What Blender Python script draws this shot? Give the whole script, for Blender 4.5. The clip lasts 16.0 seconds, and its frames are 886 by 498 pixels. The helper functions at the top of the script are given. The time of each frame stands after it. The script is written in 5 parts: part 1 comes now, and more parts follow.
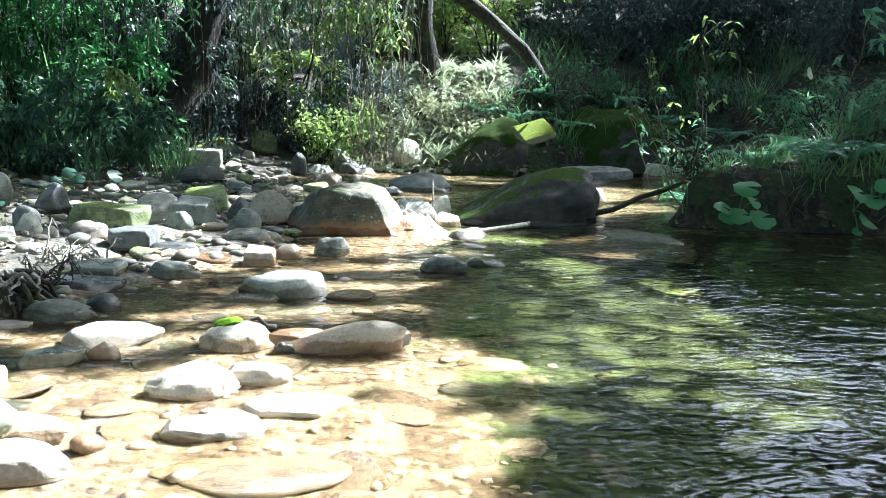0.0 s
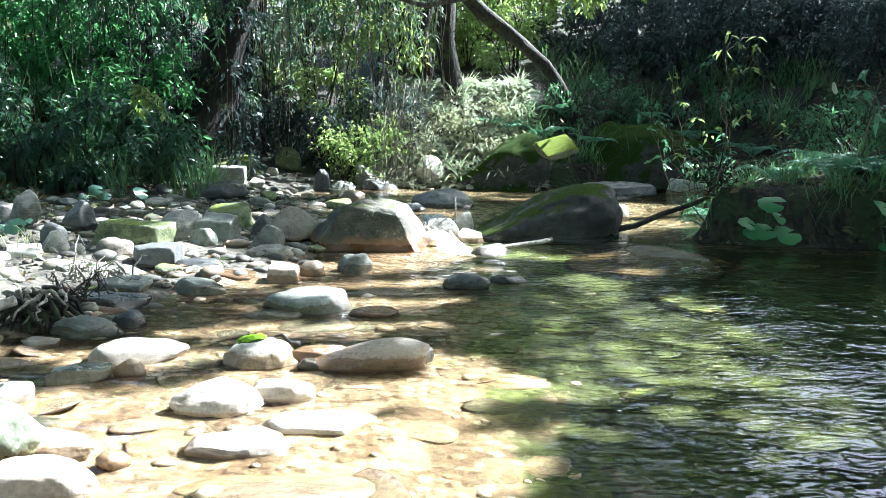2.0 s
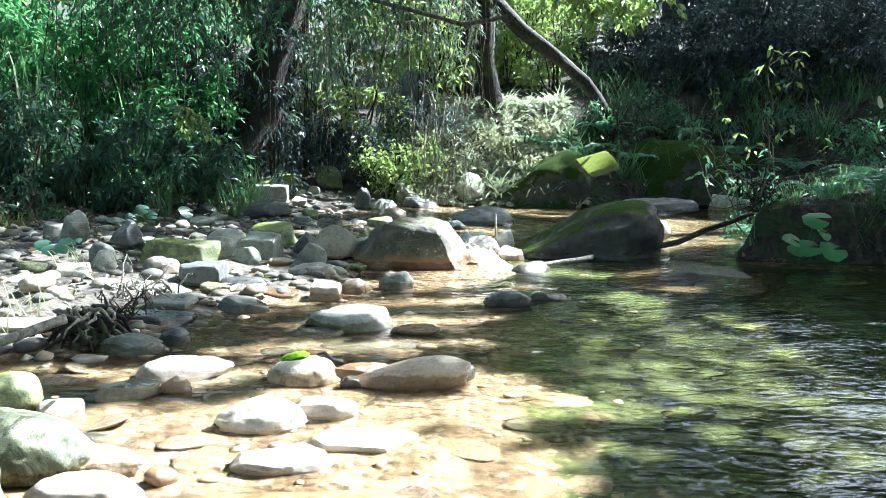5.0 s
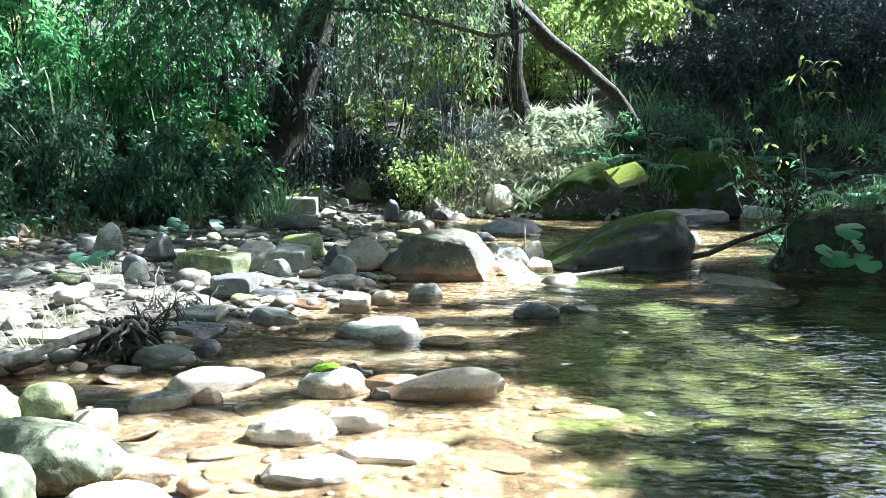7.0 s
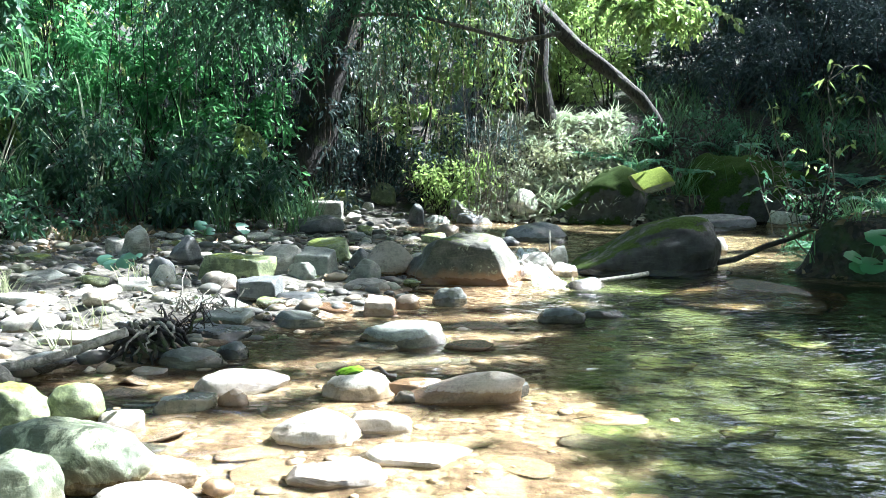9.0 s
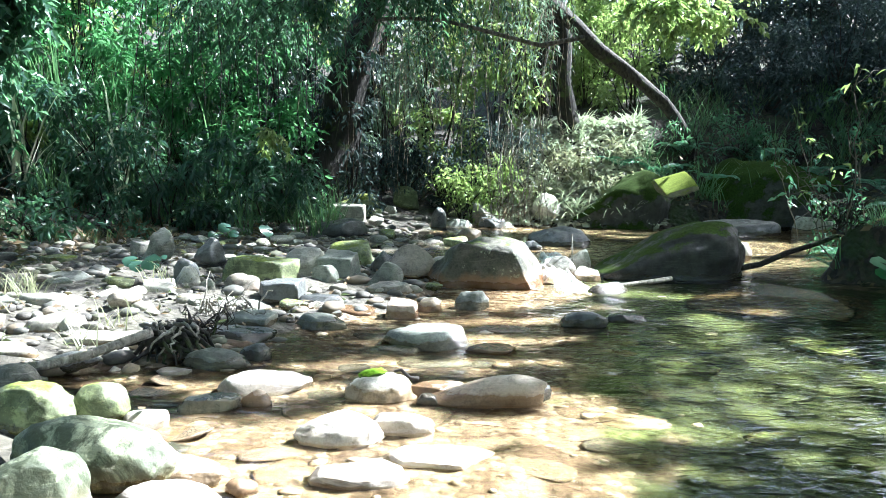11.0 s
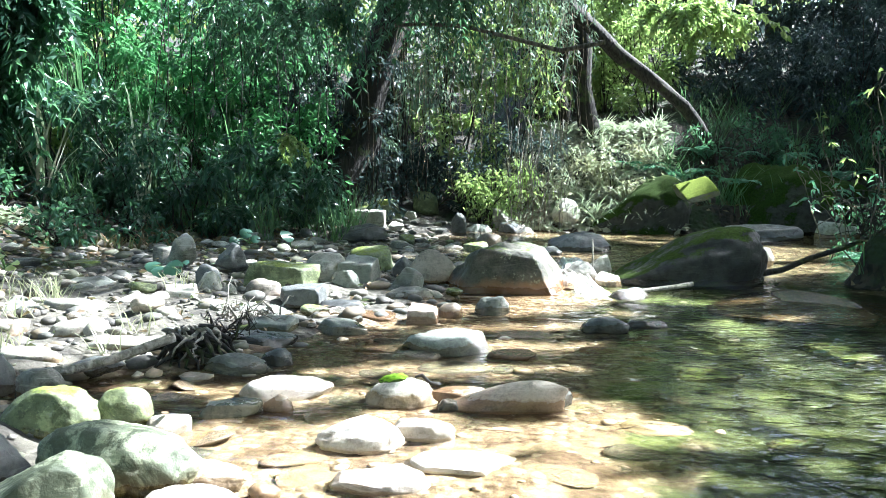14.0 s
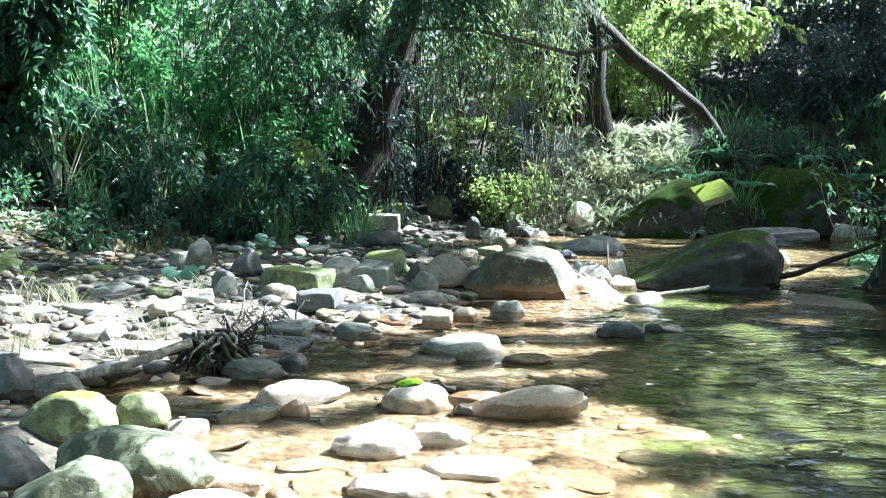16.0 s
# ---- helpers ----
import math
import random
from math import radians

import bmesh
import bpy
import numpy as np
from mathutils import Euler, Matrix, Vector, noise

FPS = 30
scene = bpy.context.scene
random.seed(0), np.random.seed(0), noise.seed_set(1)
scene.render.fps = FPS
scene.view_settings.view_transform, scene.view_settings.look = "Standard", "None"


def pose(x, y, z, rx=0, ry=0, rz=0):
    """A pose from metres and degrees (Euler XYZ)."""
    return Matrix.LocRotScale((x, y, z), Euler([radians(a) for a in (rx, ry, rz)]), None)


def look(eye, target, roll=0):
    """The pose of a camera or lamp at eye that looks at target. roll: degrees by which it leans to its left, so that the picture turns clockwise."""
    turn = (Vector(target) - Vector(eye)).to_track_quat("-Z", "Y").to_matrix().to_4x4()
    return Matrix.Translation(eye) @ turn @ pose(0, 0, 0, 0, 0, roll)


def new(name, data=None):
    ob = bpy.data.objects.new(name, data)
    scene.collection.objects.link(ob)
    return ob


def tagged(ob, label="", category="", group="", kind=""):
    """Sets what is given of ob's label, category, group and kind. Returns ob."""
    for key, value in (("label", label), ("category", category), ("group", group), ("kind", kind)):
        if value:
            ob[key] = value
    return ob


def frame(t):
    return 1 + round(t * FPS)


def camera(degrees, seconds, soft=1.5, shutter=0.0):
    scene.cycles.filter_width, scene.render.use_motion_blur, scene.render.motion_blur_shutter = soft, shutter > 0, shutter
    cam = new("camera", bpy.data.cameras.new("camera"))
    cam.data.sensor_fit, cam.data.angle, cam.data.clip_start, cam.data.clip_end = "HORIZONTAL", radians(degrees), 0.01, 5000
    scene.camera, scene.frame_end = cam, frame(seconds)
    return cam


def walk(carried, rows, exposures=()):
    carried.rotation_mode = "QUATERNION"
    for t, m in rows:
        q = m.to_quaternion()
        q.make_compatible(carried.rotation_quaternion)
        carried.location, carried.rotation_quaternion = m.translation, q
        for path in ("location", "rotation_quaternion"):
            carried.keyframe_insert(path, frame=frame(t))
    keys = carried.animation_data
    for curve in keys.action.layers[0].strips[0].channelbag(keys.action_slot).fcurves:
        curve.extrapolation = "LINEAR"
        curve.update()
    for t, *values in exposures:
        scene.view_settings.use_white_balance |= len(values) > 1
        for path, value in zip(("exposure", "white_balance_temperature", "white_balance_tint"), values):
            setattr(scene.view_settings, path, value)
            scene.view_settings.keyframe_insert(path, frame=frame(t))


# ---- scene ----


# ---- camera and its path ----
def aim(x, y, z, yaw, pitch, roll):
    """A camera at x, y, z, turned by yaw to the left of +y and pitch upwards, in degrees."""
    a, b = radians(yaw), radians(pitch)
    way = Vector((-math.sin(a) * math.cos(b), math.cos(a) * math.cos(b), math.sin(b)))
    return look((x, y, z), Vector((x, y, z)) + way, roll)


PATH = [
    (0, 0.013, 0.036, 1.084, -6.07, -9.55, 1.15),
    (0.5, 0.014, 0.032, 1.084, -5.75, -9.32, 1.16),
    (1, 0.012, 0.035, 1.087, -5.41, -9.09, 1.15),
    (1.5, 0.012, 0.029, 1.094, -5.07, -8.92, 1.03),
    (2, 0.010, 0.032, 1.091, -4.66, -8.62, 0.86),
    (2.5, 0.011, 0.030, 1.091, -4.33, -8.45, 0.74),
    (3, 0.011, 0.025, 1.092, -3.89, -8.24, 0.69),
    (3.5, 0.009, 0.026, 1.093, -3.46, -8.05, 0.60),
    (4, 0.008, 0.020, 1.098, -3.06, -7.94, 0.51),
    (6.5, 0.002, 0.005, 1.102, -0.75, -7.02, 0.03),
    (7, 0.002, 0.004, 1.101, -0.37, -6.89, -0.02),
    (7.5, 0.000, 0.000, 1.100, 0.01, -6.79, -0.00),
    (8, 0.000, 0.002, 1.096, 0.41, -6.71, 0.05),
    (8.5, -0.002, 0.002, 1.096, 0.77, -6.67, 0.11),
    (9, -0.001, 0.001, 1.099, 1.14, -6.61, 0.07),
    (11.5, -0.008, -0.007, 1.093, 2.78, -6.25, 0.24),
    (12, -0.007, -0.007, 1.094, 3.05, -6.13, 0.17),
    (12.5, -0.010, -0.005, 1.092, 3.21, -6.05, 0.13),
    (13, -0.009, -0.008, 1.092, 3.39, -6.05, 0.13),
    (13.5, -0.011, -0.007, 1.095, 3.50, -6.08, 0.15),
    (14, -0.012, -0.012, 1.097, 3.69, -6.04, 0.10),
    (14.5, -0.016, -0.014, 1.098, 3.97, -5.99, -0.01),
    (15, -0.016, -0.017, 1.098, 4.24, -5.94, -0.06),
    (15.5, -0.015, -0.013, 1.099, 4.40, -5.89, -0.11),
    (16, -0.017, -0.019, 1.104, 4.56, -5.83, -0.15)
]
cam = camera(51.0, 16.0, soft=0.85)
walk(cam, [(t, aim(*row)) for t, *row in PATH], exposures=[(0.0, 2.92, 5400, 8), (16.0, 2.92, 5400, 8)])

# ---- daylight ----
SUN_TURN, SUN_HEIGHT = 60.0, 47.0          # degrees to the right of +y, and above the horizon
TO_SUN = Vector((math.sin(radians(SUN_TURN)) * math.cos(radians(SUN_HEIGHT)),
                 math.cos(radians(SUN_TURN)) * math.cos(radians(SUN_HEIGHT)), math.sin(radians(SUN_HEIGHT))))
world = bpy.data.worlds.new("sky")
scene.world = world
world.use_nodes = True
sky = world.node_tree.nodes.new("ShaderNodeTexSky")
sky.sky_type, sky.sun_disc = "NISHITA", False
sky.sun_elevation, sky.sun_rotation = radians(SUN_HEIGHT), radians(SUN_TURN)
sky.air_density, sky.dust_density = 1.0, 4.0
background = world.node_tree.nodes["Background"]
background.inputs["Strength"].default_value = 0.085
world.node_tree.links.new(sky.outputs["Color"], background.inputs["Color"])
sun = new("sun", bpy.data.lights.new("sun", "SUN"))
sun.data.energy, sun.data.angle, sun.data.color = 5.0, radians(0.7), (1.0, 0.95, 0.86)
sun.matrix_world = look(TO_SUN * 40, (0, 0, 0))

# ---- materials ----
class Nodes:
    """A small writer of node materials."""

    def __init__(self, name):
        self.mat = bpy.data.materials.new(name)
        self.mat.use_nodes = True
        self.tree = self.mat.node_tree
        self.tree.nodes.clear()
        self.out = self.add("ShaderNodeOutputMaterial")

    def add(self, kind, **given):
        node = self.tree.nodes.new(kind)
        for key, value in given.items():
            if key == "op":
                node.operation = value
            elif key == "blend":
                node.blend_type = value
            elif key == "feature":
                node.feature = value
        return node

    def link(self, a, b):
        self.tree.links.new(a, b)

    def put(self, socket, value):
        if hasattr(value, "is_output"):
            self.link(value, socket)
        elif isinstance(value, tuple) and len(value) == 3 and socket.type == "RGBA":
            socket.default_value = (*value, 1)
        elif socket.type == "RGBA" and isinstance(value, float):
            socket.default_value = (value, value, value, 1)
        else:
            socket.default_value = value

    def coords(self, which="Object"):
        return self.add("ShaderNodeTexCoord").outputs[which]

    def position(self):
        return self.add("ShaderNodeNewGeometry").outputs["Position"]

    def noise(self, vector, scale, detail=4.0, rough=0.55, distort=0.0):
        n = self.add("ShaderNodeTexNoise")
        self.link(vector, n.inputs["Vector"])
        for key, value in (("Scale", scale), ("Detail", detail), ("Roughness", rough), ("Distortion", distort)):
            n.inputs[key].default_value = value
        return n.outputs["Fac"]

    def cells(self, vector, scale, feature="F1", out="Distance"):
        n = self.add("ShaderNodeTexVoronoi", feature=feature)
        self.link(vector, n.inputs["Vector"])
        n.inputs["Scale"].default_value = scale
        return n.outputs[out]

    def scaled(self, vector, x, y, z):
        n = self.add("ShaderNodeMapping")
        self.link(vector, n.inputs["Vector"])
        n.inputs["Scale"].default_value = (x, y, z)
        return n.outputs["Vector"]

    def ramp(self, fac, low, high, a=0.0, b=1.0):
        n = self.add("ShaderNodeMapRange")
        n.interpolation_type = "SMOOTHSTEP"
        self.put(n.inputs["Value"], fac)
        for key, value in (("From Min", low), ("From Max", high), ("To Min", a), ("To Max", b)):
            n.inputs[key].default_value = value
        return n.outputs["Result"]

    def math(self, op, a, b=0.0):
        n = self.add("ShaderNodeMath", op=op)
        self.put(n.inputs[0], a)
        self.put(n.inputs[1], b)
        return n.outputs[0]

    def mix(self, fac, a, b, blend="MIX"):
        n = self.add("ShaderNodeMixRGB", blend=blend)
        self.put(n.inputs[0], fac)
        self.put(n.inputs[1], a)
        self.put(n.inputs[2], b)
        return n.outputs[0]

    def bump(self, height, strength, distance, normal=None):
        n = self.add("ShaderNodeBump")
        self.link(height, n.inputs["Height"])
        n.inputs["Strength"].default_value, n.inputs["Distance"].default_value = strength, distance
        if normal is not None:
            self.link(normal, n.inputs["Normal"])
        return n.outputs["Normal"]

    def principled(self, color, rough, normal=None, **more):
        n = self.add("ShaderNodeBsdfPrincipled")
        self.put(n.inputs["Base Color"], color)
        self.put(n.inputs["Roughness"], rough)
        if normal is not None:
            self.link(normal, n.inputs["Normal"])
        for key, value in more.items():
            self.put(n.inputs[key], value)
        return n.outputs[0]

    def done(self, shader):
        self.link(shader, self.out.inputs["Surface"])
        return self.mat


def rock_material(name, light, dark, moss=0.0, lichen=0.0, rough=0.62, stain=0.0, moss_color=(0.06, 0.078, 0.02), damp=1.0):
    n = Nodes(name)
    at = n.coords()
    seed = n.add("ShaderNodeObjectInfo").outputs["Random"]
    shift = n.add("ShaderNodeVectorMath", op="ADD")
    n.link(at, shift.inputs[0])
    spread = n.math("MULTIPLY", seed, 37.0)
    n.link(spread, shift.inputs[1])
    at = shift.outputs[0]
    big, mid, fine = n.noise(at, 4.0, 5), n.noise(at, 14.0, 6, 0.65), n.noise(at, 75.0, 5, 0.75)
    color = n.mix(n.ramp(big, 0.3, 0.7), dark, light)
    color = n.mix(n.ramp(mid, 0.42, 0.68, 0, 0.85), color, tuple(c * 0.55 for c in dark))
    color = n.mix(n.ramp(n.noise(at, 7.0, 7, 0.75, 1.2), 0.56, 0.64, 0, 0.7), color, tuple(c * 0.4 for c in dark))
    color = n.mix(n.ramp(fine, 0.35, 0.7, 0.0, 0.35), color, tuple(min(c * 1.35, 0.75) for c in light))
    tone = n.math("ADD", n.math("MULTIPLY", seed, 0.75), 0.55)
    color = n.mix(1.0, color, tone, "MULTIPLY")
    veins = n.ramp(n.noise(n.scaled(at, 3, 3, 22), 2.2, 3, 0.5, 1.5), 0.58, 0.64, 0, 0.25)
    color = n.mix(veins, color, tuple(min(c * 1.5, 0.8) for c in light))
    if lichen:
        spots = n.math("MULTIPLY", n.ramp(n.noise(at, 9.0, 7, 0.7), 0.62 - lichen * 0.2, 0.66 - lichen * 0.15), 0.8)
        color = n.mix(spots, color, (0.30, 0.32, 0.22))
        dabs = n.ramp(n.noise(at, 22.0, 5, 0.7), 0.6, 0.66, 0, 0.7)
        color = n.mix(dabs, color, (0.09, 0.095, 0.06))
        algae = n.ramp(n.noise(at, 6.5, 7, 0.72, 0.7), 0.44, 0.54, 0, min(lichen * 2.4, 0.86))
        color = n.mix(algae, color, (0.035, 0.045, 0.02))
    if stain:
        place = n.add("ShaderNodeSeparateXYZ")
        n.link(n.position(), place.inputs[0])
        low = n.ramp(n.math("ADD", place.outputs["Z"], n.math("MULTIPLY", n.noise(n.position(), 7.0, 4), 0.2)), 0.14, 0.22, stain, 0)
        color = n.mix(low, color, (0.25, 0.125, 0.05))
    sheen = 0.5
    relief = n.math("ADD", n.math("MULTIPLY", mid, 0.7), n.math("MULTIPLY", fine, 0.3))
    normal = n.bump(relief, 0.7, 0.014)
    gloss = n.ramp(mid, 0.3, 0.7, rough - 0.12, min(rough + 0.12, 1.0))
    level = n.add("ShaderNodeSeparateXYZ")
    n.link(n.position(), level.inputs[0])
    wet = n.ramp(n.math("SUBTRACT", level.outputs["Z"], n.math("MULTIPLY", n.noise(n.position(), 9.0, 4, 0.6), 0.09)), -0.005, 0.012, damp, 0)
    color = n.mix(wet, color, n.mix(1.0, color, (0.58, 0.47, 0.35), "MULTIPLY"))
    gloss = n.mix(wet, gloss, 0.22)
    if moss:
        up = n.add("ShaderNodeSeparateXYZ")
        n.link(n.add("ShaderNodeNewGeometry").outputs["Normal"], up.inputs[0])
        where = n.math("ADD", n.math("MULTIPLY", up.outputs["Z"], 0.5), n.noise(at, 6.0, 6, 0.7))
        cover = n.ramp(where, 1.15 - moss * 0.65, 1.3 - moss * 0.65)
        tuft = n.mix(n.ramp(n.noise(at, 60.0, 3), 0.3, 0.7), moss_color, tuple(c * 2.1 for c in moss_color))
        color = n.mix(cover, color, tuft)
        gloss = n.mix(cover, gloss, 0.95)
        sheen = n.ramp(where, 1.15 - moss * 0.65, 1.3 - moss * 0.65, 0.5, 0.08)
    return n.done(n.principled(color, gloss, normal, **{"Specular IOR Level": sheen}))


ROCK = {
    "pale": rock_material("pale_stone", (0.42, 0.405, 0.345), (0.19, 0.185, 0.15), stain=0.2),
    "white": rock_material("white_stone", (0.62, 0.60, 0.53), (0.42, 0.40, 0.34), stain=0.2, damp=0.4),
    "tan": rock_material("brown_stone", (0.33, 0.285, 0.22), (0.2, 0.17, 0.13), stain=0.25),
    "brown": rock_material("wet_brown_stone", (0.20, 0.16, 0.11), (0.10, 0.08, 0.055), rough=0.5),
    "blue": rock_material("grey_stone", (0.235, 0.245, 0.205), (0.105, 0.112, 0.092)),
    "rose": rock_material("pink_stone", (0.46, 0.36, 0.29), (0.36, 0.27, 0.21)),
    "dark": rock_material("dark_stone", (0.13, 0.135, 0.13), (0.06, 0.062, 0.06), rough=0.45),
    "lichen": rock_material("lichen_stone", (0.35, 0.38, 0.25), (0.12, 0.14, 0.08), moss=0.12, lichen=0.4, moss_color=(0.10, 0.12, 0.04), stain=0.15),
    "olive": rock_material("olive_boulder", (0.14, 0.128, 0.093), (0.03, 0.028, 0.02), moss=0.25, lichen=0.1, stain=0.7),
    "mossy": rock_material("green_stone", (0.28, 0.315, 0.15), (0.13, 0.155, 0.065), moss=0.35, lichen=0.25, moss_color=(0.105, 0.125, 0.032)),
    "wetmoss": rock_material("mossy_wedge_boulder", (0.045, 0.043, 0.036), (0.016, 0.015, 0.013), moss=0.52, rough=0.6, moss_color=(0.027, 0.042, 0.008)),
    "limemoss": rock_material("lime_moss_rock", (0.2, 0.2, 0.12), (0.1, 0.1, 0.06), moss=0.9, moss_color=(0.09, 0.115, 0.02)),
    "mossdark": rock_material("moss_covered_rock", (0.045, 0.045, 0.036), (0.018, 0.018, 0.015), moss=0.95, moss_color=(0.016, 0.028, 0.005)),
}


def ground_material():
    """Stream sand and pebbles, grit of the bar darkened for the shade between stones, olive pool silt dimmed for depth,
    and forest soil, blended where they meet.
    """
    n = Nodes("stream_ground")
    at = n.position()
    pebble, tone = n.cells(at, 16.0), n.cells(at, 16.0, out="Color")
    grit, drift, blotch = n.noise(at, 70.0, 5, 0.7), n.noise(at, 1.3, 5, 0.6), n.noise(at, 3.6, 6, 0.65, 0.6)
    grey = n.add("ShaderNodeSeparateColor")
    n.link(tone, grey.inputs[0])
    sand = n.mix(n.ramp(drift, 0.35, 0.65), (0.13, 0.085, 0.05), (0.23, 0.17, 0.11))
    stones = n.mix(n.ramp(grey.outputs[0], 0.0, 1.0), (0.12, 0.085, 0.05), (0.36, 0.29, 0.20))
    bed = n.mix(n.ramp(pebble, 0.42, 0.6), stones, sand)
    bed = n.mix(n.ramp(blotch, 0.47, 0.57, 0.0, 0.9), bed, (0.06, 0.03, 0.014))
    bed = n.mix(n.ramp(n.noise(at, 11.0, 5, 0.7, 0.8), 0.56, 0.63, 0.0, 0.85), bed, (0.045, 0.026, 0.013))
    bed = n.mix(n.ramp(grit, 0.35, 0.7, 0.0, 0.4), bed, (0.17, 0.125, 0.07))
    # bar ground lowered so gaps between stones read as black shade
    bar = n.mix(n.ramp(n.noise(at, 5.0, 6, 0.7), 0.35, 0.65), (0.035, 0.03, 0.024), (0.11, 0.10, 0.075))
    bar = n.mix(n.ramp(drift, 0.52, 0.64), bar, (0.13, 0.118, 0.09))
    # silt, with the dimness of deeper water put into its dark olive
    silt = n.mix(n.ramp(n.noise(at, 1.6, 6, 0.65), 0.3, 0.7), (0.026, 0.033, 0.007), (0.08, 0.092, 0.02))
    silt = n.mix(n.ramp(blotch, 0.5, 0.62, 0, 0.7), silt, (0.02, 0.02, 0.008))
    flake = n.add("ShaderNodeSeparateColor")
    n.link(n.cells(n.scaled(at, 1, 1, 0.4), 26.0, out="Color"), flake.inputs[0])
    soil = n.mix(n.ramp(flake.outputs[1], 0.3, 0.95), (0.01, 0.008, 0.005), (0.042, 0.031, 0.018))
    soil = n.mix(n.ramp(n.noise(at, 2.2, 6, 0.65), 0.47, 0.6), soil, (0.02, 0.034, 0.009))
    color = bed
    for name, other in (("shade_dark_bar_grit", bar), ("depth_dimmed_silt", silt), ("forest_soil", soil)):
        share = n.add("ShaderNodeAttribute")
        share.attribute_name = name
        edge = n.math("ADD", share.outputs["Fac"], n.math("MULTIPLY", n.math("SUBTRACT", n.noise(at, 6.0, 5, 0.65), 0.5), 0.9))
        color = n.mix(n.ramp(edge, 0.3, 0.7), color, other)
    height = n.math("ADD", n.math("MULTIPLY", n.ramp(pebble, 0.1, 0.6, 1, 0), 0.6), n.math("MULTIPLY", grit, 0.4))
    return n.done(n.principled(color, 0.88, n.bump(height, 0.8, 0.03)))


def water_material():
    """Clear water: a rippled surface that mirrors by its Fresnel share and bends what lies below it."""
    n = Nodes("stream_water")
    at = n.position()
    flow = n.scaled(at, 0.8, 1.35, 1.0)
    swell = n.noise(flow, 4.2, 2, 0.45, 0.5)
    ripple = n.noise(flow, 8.5, 1, 0.4, 1.1)
    wrinkle = n.noise(flow, 19.0, 0, 0.5, 0.8)
    height = n.math("ADD", n.math("ADD", n.math("MULTIPLY", swell, 0.7), n.math("MULTIPLY", ripple, 0.95)), n.math("MULTIPLY", wrinkle, 0.2))
    place = n.add("ShaderNodeSeparateXYZ")
    n.link(at, place.inputs[0])
    calm = n.ramp(n.math("ADD", place.outputs["X"], n.math("MULTIPLY", n.noise(at, 0.8, 2), 0.8)), 0.6, 1.9, 0.42, 1.0)
    gust = n.ramp(n.noise(n.scaled(at, 0.5, 1.0, 1.0), 1.1, 2), 0.35, 0.65, 0.55, 1.2)
    still = n.ramp(n.math("SUBTRACT", place.outputs["X"], n.math("MULTIPLY", place.outputs["Y"], 0.22)), 0.6, 1.5, 1.0, 0.28)
    stir = n.math("MULTIPLY", n.math("MULTIPLY", calm, gust), still)
    normal = n.bump(n.math("MULTIPLY", height, stir), 1.0, 0.027)
    gloss = n.add("ShaderNodeBsdfGlossy")
    gloss.inputs["Roughness"].default_value = 0.02
    n.link(normal, gloss.inputs["Normal"])
    clear = n.add("ShaderNodeBsdfRefraction")
    clear.inputs["IOR"].default_value, clear.inputs["Roughness"].default_value = 1.33, 0.0
    n.link(normal, clear.inputs["Normal"])
    n.link(n.mix(calm, (0.92, 0.87, 0.77), (0.84, 0.88, 0.70)), clear.inputs["Color"])
    rim = n.add("ShaderNodeFresnel")
    rim.inputs["IOR"].default_value = 1.33
    n.link(normal, rim.inputs["Normal"])
    both = n.add("ShaderNodeMixShader")
    n.link(rim.outputs[0], both.inputs[0])
    n.link(clear.outputs[0], both.inputs[1])
    n.link(gloss.outputs[0], both.inputs[2])
    return n.done(both.outputs[0])


def leaf_material(name, low, high, through_light=0.5, rough=0.3, yellow=0.0, glow_color=(0.16, 0.36, 0.14)):
    n = Nodes(name)
    geo = n.add("ShaderNodeNewGeometry")
    chance = geo.outputs["Random Per Island"]
    color = n.mix(n.ramp(chance, 0.2, 0.95), low, high)
    if yellow:
        color = n.mix(n.ramp(chance, 1 - yellow - 0.01, 1 - yellow), color, (0.30, 0.26, 0.05))
    # noise patches fall to the low tone, imitating lit and shaded clumps
    patch = n.noise(geo.outputs["Position"], 2.1, 3)
    color = n.mix(n.ramp(patch, 0.4, 0.6, 0.0, 0.8), color, low)
    face = n.principled(color, rough, None, **{"Specular IOR Level": 0.5})
    glow = n.add("ShaderNodeBsdfTranslucent")
    n.link(n.mix(0.55, color, glow_color), glow.inputs["Color"])
    both = n.add("ShaderNodeMixShader")
    both.inputs[0].default_value = through_light
    n.link(face, both.inputs[1])
    n.link(glow.outputs[0], both.inputs[2])
    return n.done(both.outputs[0])


